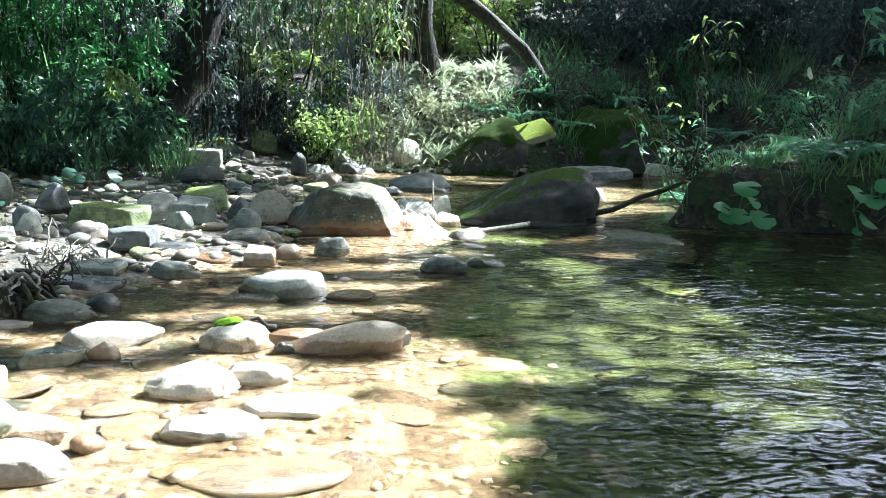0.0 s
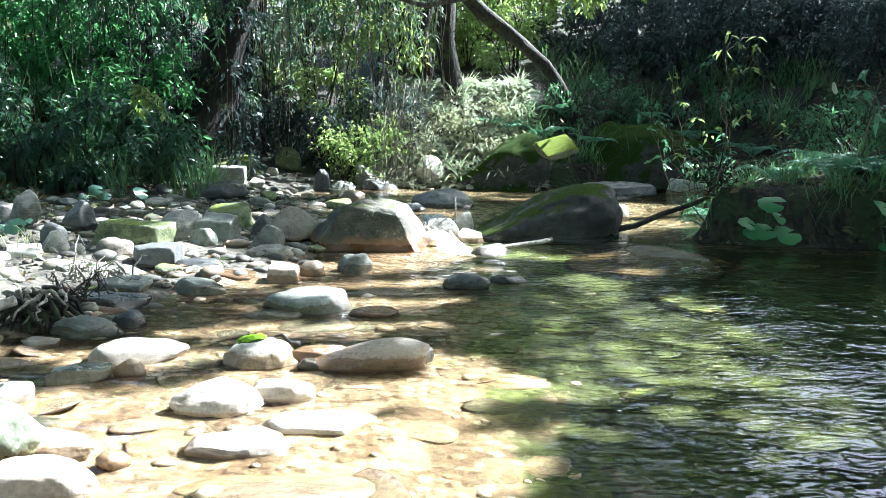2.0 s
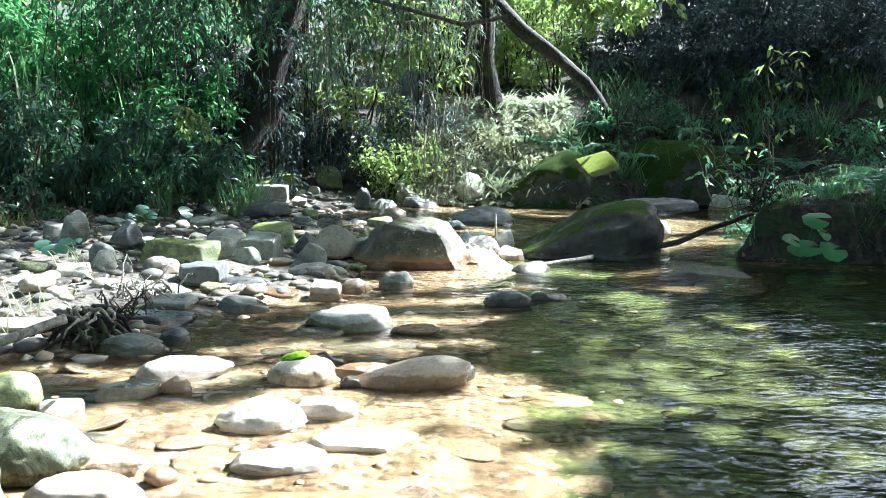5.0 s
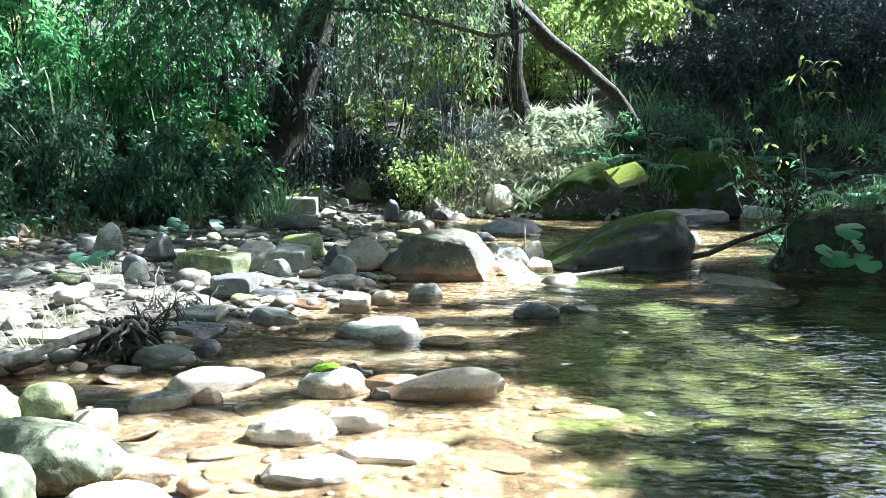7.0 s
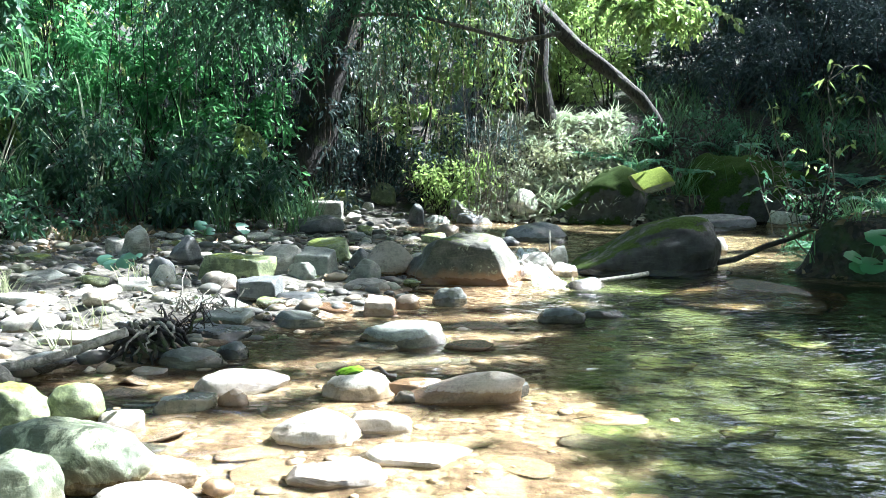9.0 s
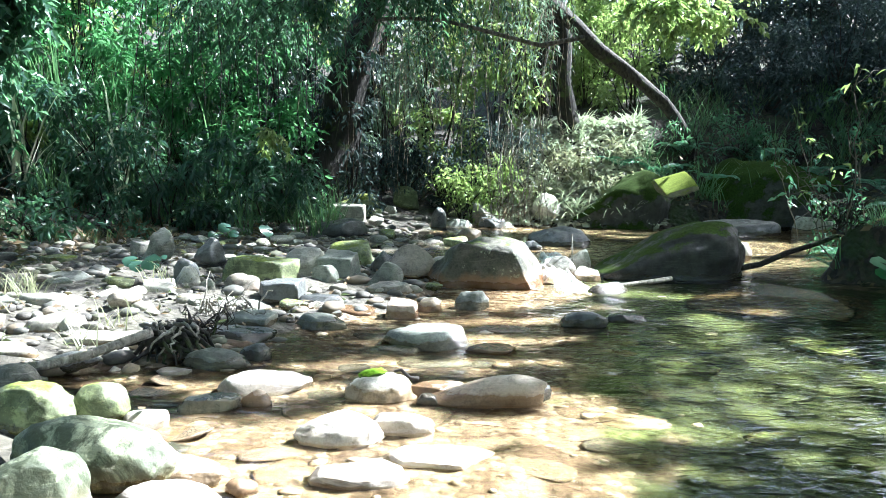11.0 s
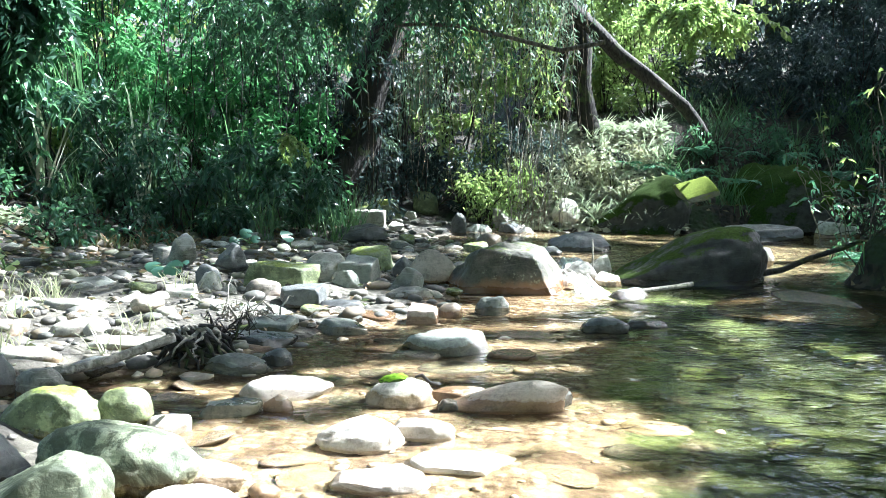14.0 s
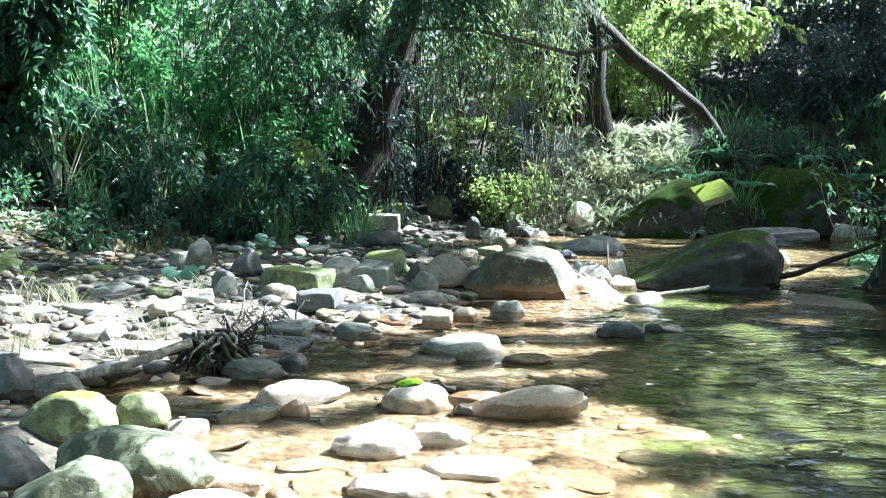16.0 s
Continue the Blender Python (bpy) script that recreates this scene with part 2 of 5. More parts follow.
LEAF = {
    "deep": leaf_material("deep_green_leaf", (0.024, 0.062, 0.042), (0.085, 0.175, 0.11)),
    "fresh": leaf_material("fresh_green_leaf", (0.03, 0.12, 0.04), (0.13, 0.42, 0.12)),
    "grey": leaf_material("grey_green_leaf", (0.08, 0.13, 0.088), (0.46, 0.56, 0.41), rough=0.28, yellow=0.03, glow_color=(0.22, 0.34, 0.2)),
    "lime": leaf_material("yellow_green_leaf", (0.15, 0.23, 0.07), (0.46, 0.54, 0.22), glow_color=(0.32, 0.46, 0.12)),
    # darker copy of the leaf: the shade of the slope put into colour
    "shade": leaf_material("leaf_toned_for_shade", (0.026, 0.045, 0.042), (0.085, 0.118, 0.108), 0.35, 0.25, glow_color=(0.11, 0.15, 0.135)),
    # greens lowered to carry the shade under the thicket
    "under": leaf_material("undergrowth_leaf_toned_for_shade", (0.017, 0.046, 0.036), (0.062, 0.135, 0.092), 0.3, 0.28),
    "fern": leaf_material("blue_green_frond", (0.06, 0.18, 0.11), (0.15, 0.33, 0.2), 0.35),
    "round": leaf_material("round_green_leaf", (0.035, 0.16, 0.045), (0.06, 0.21, 0.07), 0.3, 0.5),
    "straw": leaf_material("dry_straw", (0.40, 0.37, 0.29), (0.8, 0.77, 0.68), 0.4, 0.6),
    "dead": leaf_material("dead_leaf", (0.10, 0.06, 0.03), (0.26, 0.17, 0.09), 0.2, 0.7),
    "dry_grass": leaf_material("pale_grass_blade", (0.16, 0.18, 0.09), (0.45, 0.46, 0.30), 0.4, 0.5, glow_color=(0.36, 0.38, 0.22)),
    "grass": leaf_material("grass_blade", (0.06, 0.12, 0.05), (0.2, 0.3, 0.12), 0.4, 0.35),
}


def bark_material(name, light, dark, moss=0.0, long=1.6):
    n = Nodes(name)
    at = n.coords()
    ridges = n.noise(n.scaled(at, 9, 9, long), 3.0, 6, 0.65, 0.4)
    spots = n.noise(at, 5.0, 5, 0.6)
    color = n.mix(n.ramp(ridges, 0.35, 0.65), dark, light)
    if moss:
        color = n.mix(n.ramp(spots, 0.6 - moss * 0.2, 0.7 - moss * 0.2, 0, 0.8), color, (0.05, 0.07, 0.018))
    return n.done(n.principled(color, 0.88, n.bump(ridges, 0.9, 0.03)))


BARK = {
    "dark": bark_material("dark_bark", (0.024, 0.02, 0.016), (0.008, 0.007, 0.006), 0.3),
    "grey": bark_material("grey_bark", (0.17, 0.15, 0.12), (0.05, 0.042, 0.033), 0.2),
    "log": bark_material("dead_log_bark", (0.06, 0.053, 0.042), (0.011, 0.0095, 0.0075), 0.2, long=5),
    "drift": bark_material("driftwood", (0.34, 0.32, 0.27), (0.13, 0.12, 0.095), long=7),
    "twig": bark_material("dry_twig", (0.30, 0.25, 0.18), (0.12, 0.09, 0.06), long=7),
}

# ---- makers ----
rng = np.random.default_rng(7)


def shape(name, verts, faces, mat, smooth=True):
    """A mesh from arrays of vertices and of triangles or quads (all of one kind)."""
    verts, faces = np.asarray(verts, np.float32), np.asarray(faces, np.int32)
    me = bpy.data.meshes.new(name)
    me.vertices.add(len(verts))
    me.vertices.foreach_set("co", verts.ravel())
    me.loops.add(faces.size)
    me.loops.foreach_set("vertex_index", faces.ravel())
    me.polygons.add(len(faces))
    me.polygons.foreach_set("loop_start", np.arange(len(faces), dtype=np.int32) * faces.shape[1])
    me.polygons.foreach_set("use_smooth", np.full(len(faces), smooth))
    me.update(calc_edges=True)
    me.materials.append(mat)
    return me


def part(name, me, parent, label=""):
    ob = new(name, me)
    ob.parent = parent
    return tagged(ob, label)


def thing(name, place, label, category, group="", kind=""):
    ob = new(name)
    ob.location = place
    return tagged(ob, label, category, group, kind)


def tube(points, start, end, sides=7, wobble=0.0, seed=0):
    """Vertices and quads of a tapered, slightly uneven round stem along the points."""
    points = np.asarray(points, float)
    if len(points) == 2:
        points = np.array([points[0], points.mean(0), points[1]])
    way = np.gradient(points, axis=0)
    way /= np.linalg.norm(way, axis=1, keepdims=True) + 1e-9
    side = np.cross(way, (0.31, 0.17, 0.93) if abs(way[:, 2]).mean() < 0.8 else (0.9, 0.4, 0.1))
    side /= np.linalg.norm(side, axis=1, keepdims=True) + 1e-9
    over = np.cross(side, way)
    turn = np.linspace(0, 2 * np.pi, sides, endpoint=False)
    dice = np.random.default_rng(seed)
    size = np.linspace(start, end, len(points))[:, None] * (1 + wobble * dice.uniform(-1, 1, (len(points), sides)))
    ring = points[:, None] + size[..., None] * (np.cos(turn)[None, :, None] * side[:, None] + np.sin(turn)[None, :, None] * over[:, None])
    count = len(points)
    i, j = np.meshgrid(np.arange(count - 1), np.arange(sides), indexing="ij")
    k = (j + 1) % sides
    quads = np.stack([i * sides + j, i * sides + k, (i + 1) * sides + k, (i + 1) * sides + j], -1).reshape(-1, 4)
    verts = np.concatenate([ring.reshape(-1, 3), points[:1], points[-1:]])
    first, last = count * sides, count * sides + 1
    ends = [(first, (n + 1) % sides, n, first) for n in range(sides)]
    base = (count - 1) * sides
    ends += [(last, base + n, base + (n + 1) % sides, last) for n in range(sides)]
    caps = np.array([(a, b, c, c) for a, b, c, _ in ends])
    return verts, quads, caps[:, :3]


def stem_mesh(name, runs, mat, sides=7, wobble=0.08):
    """One mesh of several stems: runs of (points, start radius, end radius)."""
    verts, tris, off = [], [], 0
    for n, (points, a, b) in enumerate(runs):
        v, q, c = tube(points, a, b, sides, wobble, n)
        verts.append(v)
        tris += [q[:, [0, 1, 2]] + off, q[:, [0, 2, 3]] + off, c + off]
        off += len(v)
    return shape(name, np.concatenate(verts), np.concatenate(tris), mat)


def curved(a, b, sag=0.0, steps=8, jitter=0.0, seed=0):
    """Points from a to b that bow by sag downwards, with some jitter."""
    dice = np.random.default_rng(seed)
    t = np.linspace(0, 1, steps)[:, None]
    p = np.asarray(a, float) * (1 - t) + np.asarray(b, float) * t
    p[:, 2] -= (4 * sag * t * (1 - t))[:, 0]
    p[1:-1] += dice.normal(0, jitter, (steps - 2, 3)) if jitter else 0
    return p


def unit(v):
    return v / (np.linalg.norm(v, axis=-1, keepdims=True) + 1e-9)


def leaf_mesh(name, at, way, length, width, mat, fold=0.25, droop=0.15):
    """Many leaves: each a folded blade of four triangles from at along way."""
    count = len(at)
    way = unit(way)
    side = unit(np.cross(way, unit(rng.normal(size=(count, 3)) + (0, 0, 1.2))))
    up = np.cross(side, way)
    length = np.broadcast_to(length, (count,))[:, None]
    width = np.broadcast_to(width, (count,))[:, None]
    mid = at + way * length * 0.45
    tip = at + way * length - np.array((0, 0, 1.0)) * length * droop
    left = mid + side * width * 0.5 + up * width * fold
    right = mid - side * width * 0.5 + up * width * fold
    verts = np.stack([at, left, tip, right, mid], 1).reshape(-1, 3)
    base = np.arange(count)[:, None, None] * 5
    tris = (base + np.array([[0, 4, 1], [1, 4, 2], [0, 3, 4], [3, 2, 4]])).reshape(-1, 3)
    return shape(name, verts, tris, mat, False)


def in_ball(count):
    return unit(rng.normal(size=(count, 3))) * rng.uniform(0, 1, (count, 1)) ** 0.45


def clump_leaves(centres, radii, each, hang=0.0):
    """Places and directions of leaves in uneven clumps."""
    centres, radii = np.asarray(centres, float), np.asarray(radii, float)
    pick = np.repeat(np.arange(len(centres)), each)
    off = in_ball(len(pick))
    at = centres[pick] + off * radii[pick]
    way = unit(rng.normal(size=at.shape)) * 0.9 + off * 0.7 + np.array((0, 0, -hang))
    return at, way


def blade_mesh(name, roots, tips, width, mat, bend=0.35, steps=5):
    """Arching grass blades, each a tapered, folded strip."""
    count = len(roots)
    t = np.linspace(0, 1, steps)
    way = tips - roots
    flat = unit(way * (1, 1, 0) + 1e-6)
    side = np.stack([-flat[:, 1], flat[:, 0], 0 * flat[:, 0]], -1)
    length = np.linalg.norm(way, axis=1)
    rise = np.sin(t * np.pi * 0.62)[None, :, None] * np.array((0, 0, 1.0)) * (length * bend)[:, None, None]
    line = roots[:, None] + way[:, None] * t[None, :, None] + rise
    half = (np.broadcast_to(width, (count,))[:, None] * (1 - t[None] ** 1.7) * 0.5 + 0.0004)[..., None] * side[:, None]
    verts = np.stack([line - half, line + half], 2).reshape(-1, 3)
    base = np.arange(count)[:, None, None] * (steps * 2)
    k = np.arange(steps - 1)[:, None] * 2
    quads = (base + np.concatenate([k, k + 1, k + 3, k + 2], 1)[None]).reshape(-1, 4)
    return shape(name, verts, quads, mat)


# ---- the lie of the land ----
SHORE = np.array([(-2.2, -6), (-1.9, 1.0), (-1.55, 2.4), (-1.25, 3.1), (-1.35, 3.55), (-2.4, 3.9), (-1.75, 4.45), (-1.3, 5.0), (-1.05, 5.6),
                  (-0.6, 6.2), (-0.35, 6.9), (-0.45, 7.8), (-0.3, 9.0), (-0.5, 10.4), (-0.5, 11.6), (-0.3, 12.3),
                  (0.4, 12.5), (1.0, 12.6), (2.6, 12.5), (4.4, 12.6), (5.2, 11.2), (4.6, 9.6), (3.4, 8.5), (2.8, 7.85), (2.85, 7.6),
                  (3.3, 7.4), (4.4, 7.2), (6.0, 6.8), (7.0, 3.0), (6.5, -6)])


def shore_distance(x, y):
    """Metres to the water's edge: negative in the water."""
    p = np.stack([np.asarray(x, float), np.asarray(y, float)], -1)
    near, inside = np.full(p.shape[:-1], 1e9), np.zeros(p.shape[:-1], bool)
    for a, b in zip(SHORE, np.roll(SHORE, -1, 0)):
        d = b - a
        t = np.clip(((p - a) * d).sum(-1) / (d @ d), 0, 1)
        near = np.minimum(near, np.linalg.norm(p - a - t[..., None] * d, axis=-1))
        cross = ((a[1] > p[..., 1]) != (b[1] > p[..., 1])) & (p[..., 0] < d[0] * (p[..., 1] - a[1]) / (d[1] if abs(d[1]) > 1e-9 else 1e-9) + a[0])
        inside ^= cross
    return np.where(inside, -near, near)


def smooth(v, a, b):
    t = np.clip((np.asarray(v, float) - a) / (b - a), 0, 1)
    return t * t * (3 - 2 * t)


def waves(x, y, scale, seed):
    """Cheap, smooth unevenness between -1 and 1."""
    dice = np.random.default_rng(seed)
    total = 0
    for n in range(6):
        a, p = dice.uniform(0, 2 * np.pi, 2)
        f = dice.uniform(0.6, 1.9) / scale
        total = total + np.sin((x * np.cos(a) + y * np.sin(a)) * f * 2 * np.pi + p)
    return total / 3.2


def land(x, y):
    """Height of the ground."""
    x, y = np.asarray(x, float), np.asarray(y, float)
    d = shore_distance(x, y)
    right = smooth(x - 0.12 * (y - 7), 1.0, 2.2) * smooth(y, 3.0, 6.4) + smooth(x, 5.5, 6.8) * (1 - smooth(y, 3.0, 6.4))
    right = np.clip(right, 0, 1)
    bar = 0.015 + 0.055 * np.clip(d, 0, 3) + 0.34 * np.clip(d - 3.6 + 0.12 * (y - 9) * (y > 9), 0, 5) + 0.12 * np.clip(d - 9, 0, 40)
    bank = 0.42 * smooth(d, 0.0, 0.22) + 0.16 * np.clip(d, 0, 1) + 0.62 * np.clip(d - 0.75, 0, 4) + 0.1 * np.clip(d - 4.75, 0, 40)
    knoll = smooth(x, -0.2, 0.6)
    back = 0.02 + (0.2 + 0.6 * knoll) * np.clip(d, 0, 1.7) + 0.3 * np.clip(d - 1.7, 0, 6) + 0.16 * np.clip(d - 7.7, 0, 60)
    out = bar * (1 - right) + bank * right
    far = smooth(y, 11.4, 13.0)
    out = out * (1 - far) + np.maximum(back, bank * right * 0.8) * far
    bed = -0.012 - 0.02 * smooth(-d, 0.05, 0.8) - 0.26 * smooth(x - 0.10 * (y - 3), 0.35, 2.2) * smooth(-d, 0.1, 0.8) * (1 - smooth(y, 7.5, 9.5))
    rough = 0.018 * waves(x, y, 0.5, 3) + 0.03 * waves(x, y, 1.7, 4)
    z = np.where(d > 0, out + rough * smooth(d, 0, 0.5) + 0.10 * waves(x, y, 3.1, 5) * smooth(d, 2, 5), bed + 0.4 * rough)
    return np.minimum(z, 26.0)


def steps_between(*runs):
    return np.unique(np.concatenate([np.arange(a, b, s) for a, b, s in runs]).round(4))


def ground_sheet():
    xs = steps_between((-400, -60, 40), (-60, -14, 4), (-14, -6, 0.5), (-6, 7, 0.07), (7, 15, 0.5), (15, 60, 4), (60, 401, 40))
    ys = steps_between((-400, -40, 40), (-40, -6, 3), (-6, 1, 0.4), (1, 14, 0.07), (14, 30, 0.5), (30, 60, 4), (60, 401, 40))
    gx, gy = np.meshgrid(xs, ys, indexing="ij")
    z = land(gx, gy)
    i, j = np.meshgrid(np.arange(len(xs) - 1), np.arange(len(ys) - 1), indexing="ij")
    n = len(ys)
    quads = np.stack([i * n + j, (i + 1) * n + j, (i + 1) * n + j + 1, i * n + j + 1], -1).reshape(-1, 4)
    me = shape("ground", np.stack([gx, gy, z], -1).reshape(-1, 3), quads, ground_material())
    d = shore_distance(gx, gy)
    loose = d + 0.35 * waves(gx, gy, 0.5, 15) + 0.15 * waves(gx, gy, 0.19, 16)
    steep = smooth(gx - 0.12 * (gy - 7), 1.5, 1.7) * smooth(d, -0.12, -0.04)
    kinds = {"shade_dark_bar_grit": smooth(loose, 0.0, 0.25),
             # depth dimming is laid over the right-hand pool
             "depth_dimmed_silt": smooth(gx + 0.25 * waves(gx, gy, 0.6, 17) - 0.05 * (gy - 3), 0.15, 0.95) * smooth(-d, 0.1, 0.5) * (1 - smooth(gy, 7.4, 8.4)),
             "forest_soil": np.maximum(np.maximum(steep, smooth(loose, 2.7, 3.3)), smooth(gy, 12.3, 12.7) * smooth(loose, 0.3, 0.7))}
    for name, share in kinds.items():
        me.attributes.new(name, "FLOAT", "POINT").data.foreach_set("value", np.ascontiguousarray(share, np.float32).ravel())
    return tagged(new("ground", me), "sandy stream bed, gravel bar and dark leaf-littered banks", "ground", kind="structure")


ground_sheet()


def water_sheet():
    xs, ys = np.arange(-4.0, 8.01, 0.08), np.arange(-6.0, 15.6, 0.08)
    gx, gy = np.meshgrid(xs, ys, indexing="ij")
    chute = np.exp(-((gx - 0.62) / 0.28) ** 2 - ((gy - 7.3) / 0.7) ** 2)
    z = 0.0025 * waves(gx, gy * 1.8, 0.55, 11) + 0.002 * waves(gx, gy * 2.0, 0.27, 12) + 0.012 * chute * waves(gx, gy, 0.22, 13)
    z = z + 0.05 * smooth(gy, 7.3, 9.0) * smooth(0.9 - gx, 0, 1)
    i, j = np.meshgrid(np.arange(len(xs) - 1), np.arange(len(ys) - 1), indexing="ij")
    n = len(ys)
    quads = np.stack([i * n + j, (i + 1) * n + j, (i + 1) * n + j + 1, i * n + j + 1], -1).reshape(-1, 4)
    ob = new("water", shape("water", np.stack([gx, gy, z], -1).reshape(-1, 3), quads, water_material()))
    ob.visible_shadow = False
    return tagged(ob, "clear shallow rippling stream water over a pale bed", "water", kind="structure")


water_sheet()

# ---- stones ----
def ball(level):
    bm = bmesh.new()
    bmesh.ops.create_icosphere(bm, subdivisions=level, radius=1.0)
    bm.verts.index_update()
    verts = np.array([v.co[:] for v in bm.verts])
    faces = np.array([[v.index for v in f.verts] for f in bm.faces])
    bm.free()
    return verts, faces


BALLS = {n: ball(n) for n in (1, 2, 3, 4, 5)}


def stone_form(kind, seed, level):
    """Vertices of a stone about one unit in half size, by kind: a lumpy ball with worn flats."""
    dice = np.random.default_rng(seed)
    p, faces = BALLS[level][0].copy(), BALLS[level][1]
    o = dice.uniform(-50, 50, 3)
    wide = {"dome": 0.30, "oval": 0.16, "slab": 0.34, "block": 0.12, "facet": 0.2, "rough": 0.4, "wedge": 0.16, "ridge": 0.16}[kind]
    p *= (1 + wide * np.array([noise.noise(Vector(v * 0.9 + o)) for v in p]))[:, None]
    flats = [(unit(dice.normal(size=3)), dice.uniform(0.6, 0.9)) for _ in range({"dome": 6, "oval": 3, "slab": 6, "block": 3, "facet": 11, "rough": 9, "wedge": 7, "ridge": 0}[kind])]
    if kind == "ridge":
        flats = [(unit(np.array(n)), d) for n, d in [((0.8, -0.16, 0.46), 0.5), ((-0.12, -0.95, 0.16), 0.58), ((-0.35, 0.15, 0.92), 0.62), ((-0.8, -0.3, 0.4), 0.78), ((0.2, -0.3, 0.9), 0.64), ((0.1, 0.0, 1.0), 0.6)]]
    if kind == "slab":
        flats += [(unit(np.array((dice.normal(0, 0.14), dice.normal(-0.08, 0.1), 1.0))), dice.uniform(0.4, 0.58))]
    if kind == "block":
        turn = dice.uniform(-0.3, 0.3)
        for k in range(4):
            c = turn + k * math.pi / 2
            flats.append((unit(np.array((math.cos(c), math.sin(c), dice.normal(0.12, 0.08)))), dice.uniform(0.6, 0.72)))
        flats.append((unit(np.array((dice.normal(0, 0.1), dice.normal(-0.08, 0.1), 1.0))), 0.55))
    if kind == "facet":
        flats = [(n, d * 0.85) for n, d in flats]
    keep = 0.95 if kind in ("facet", "block", "ridge", "slab") else 0.75
    for n, d in flats:
        p -= (np.clip(p @ n - d, 0, None) * keep)[:, None] * n
    lump = np.array([noise.noise(Vector(v * 2.3 + o)) + 0.5 * noise.noise(Vector(v * 5.0 + o)) + (0.22 * noise.noise(Vector(v * 12 + o)) + 0.1 * noise.noise(Vector(v * 27 + o)) if level > 3 else 0) for v in p])
    p *= (1 + {"dome": 0.11, "oval": 0.08, "slab": 0.075, "block": 0.065, "facet": 0.06, "rough": 0.22, "wedge": 0.1, "ridge": 0.1}[kind] * lump)[:, None]
    if kind == "wedge":
        p[:, 2] = np.sign(p[:, 2]) * np.abs(p[:, 2]) ** 0.6
        p[:, 2] *= 0.14 + 0.86 * smooth(p[:, 0], -1.25, 0.7)
        p[:, 0] += 0.12 * np.clip(p[:, 2], 0, 1)
    return p, faces


PLACED = []


def stone(kind, mat, x, y, z, wide, deep, high, turn, label, level=0, group="", tilt=0):
    """A stone of that width, depth and height above z, with its foot sunk into the ground."""
    p, faces = stone_form(kind, 100 + len(PLACED), level or (5 if wide > 0.9 or (y < 3.6 and wide > 0.3) else 4 if wide > 0.2 else 3))
    p = p.copy()
    p[:, 0] *= wide / (p[:, 0].max() - p[:, 0].min())
    p[:, 1] *= deep / (p[:, 1].max() - p[:, 1].min())
    sunk = max(0.06, high * 0.3, z - float(land(x, y)) + 0.05)
    p[:, 2] = np.where(p[:, 2] > 0, p[:, 2] / p[:, 2].max() * high, p[:, 2] / -p[:, 2].min() * sunk)
    p[:, :2] *= (1 + 0.14 * smooth(-p[:, 2], 0.0, 0.1))[:, None]
    p[:, :2] -= (p[:, :2].max(0) + p[:, :2].min(0)) / 2
    ob = new("boulder" if wide > 0.55 else "stone", shape("stone", p, faces, ROCK[mat]))
    ob.matrix_world = pose(x, y, z, tilt, 0, turn)
    PLACED.append((x, y, max(wide, deep) * 0.5))
    return tagged(ob, label, "boulder" if wide > 0.55 else "stone", group)


# boulders and stones placed one by one
stone("ridge", "olive", 0.06, 7.43, 0.00, 1.12, 0.84, 0.38, 0, "large rounded grey boulder with lichen beside running water")
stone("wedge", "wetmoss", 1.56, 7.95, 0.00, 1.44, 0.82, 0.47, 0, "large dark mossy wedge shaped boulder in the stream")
stone("dome", "dark", 0.85, 10.42, 0.00, 0.71, 0.49, 0.20, 0, "dark wet boulder in the water behind two large boulders")
stone("slab", "pale", 0.62, 7.82, 0.00, 0.28, 0.30, 0.16, 20, "pale sunlit flat stone wedged between boulders", tilt=16)
stone("facet", "pale", 0.80, 8.12, 0.00, 0.27, 0.24, 0.20, -15, "pale angular stone behind a gap between boulders", tilt=12)
stone("slab", "pale", 0.86, 7.66, 0.00, 0.22, 0.24, 0.08, 0, "small white stone at the foot of a boulder", tilt=14)
stone("slab", "pale", 0.60, 7.42, -0.02, 0.28, 0.22, 0.05, 12, "low white stone washed by the chute", tilt=8)
stone("dome", "pale", 2.52, 9.13, 0.00, 0.21, 0.18, 0.17, 0, "pale small stone behind the mossy boulder")
stone("slab", "blue", -0.31, 5.05, 0.00, 0.51, 0.34, 0.09, 5, "flat bluish grey slab stone in shallow water")
stone("slab", "tan", 0.04, 4.91, 0.00, 0.27, 0.17, 0.03, 0, "low brown stone breaking the water surface")
stone("dome", "dark", 0.62, 5.68, 0.00, 0.30, 0.20, 0.09, 0, "dark wet rounded stone in the pool")
stone("dome", "dark", 0.90, 5.84, 0.00, 0.26, 0.15, 0.04, 0, "dark wet flat stone in the pool")
stone("dome", "pale", -0.45, 3.97, 0.00, 0.33, 0.25, 0.10, 0, "pale stone with a green moss cap in shallow water")
stone("slab", "tan", -0.22, 4.03, 0.00, 0.34, 0.16, 0.045, 10, "low brown stone in sunlit shallows")
stone("wedge", "tan", 0.0, 3.94, -0.01, 0.56, 0.24, 0.125, 0, "long tapering pale brown stone in the shallows")
stone("rough", "dark", -0.24, 3.88, 0.00, 0.10, 0.08, 0.04, 0, "small dark pitted stone in the shallows")
stone("rough", "dark", 0.21, 3.97, 0.00, 0.19, 0.15, 0.08, 20, "dark pitted stone at the end of a long stone")
stone("dome", "pale", 0.60, 3.68, -0.09, 0.32, 0.22, 0.085, 0, "pale rounded stone just under the water")
stone("oval", "white", -0.54, 3.38, -0.01, 0.34, 0.23, 0.105, 3, "white sunlit block stone in shallow water")
stone("slab", "white", -0.32, 3.5, -0.01, 0.27, 0.14, 0.07, -8, "white sunlit wedge of stone in shallow water")
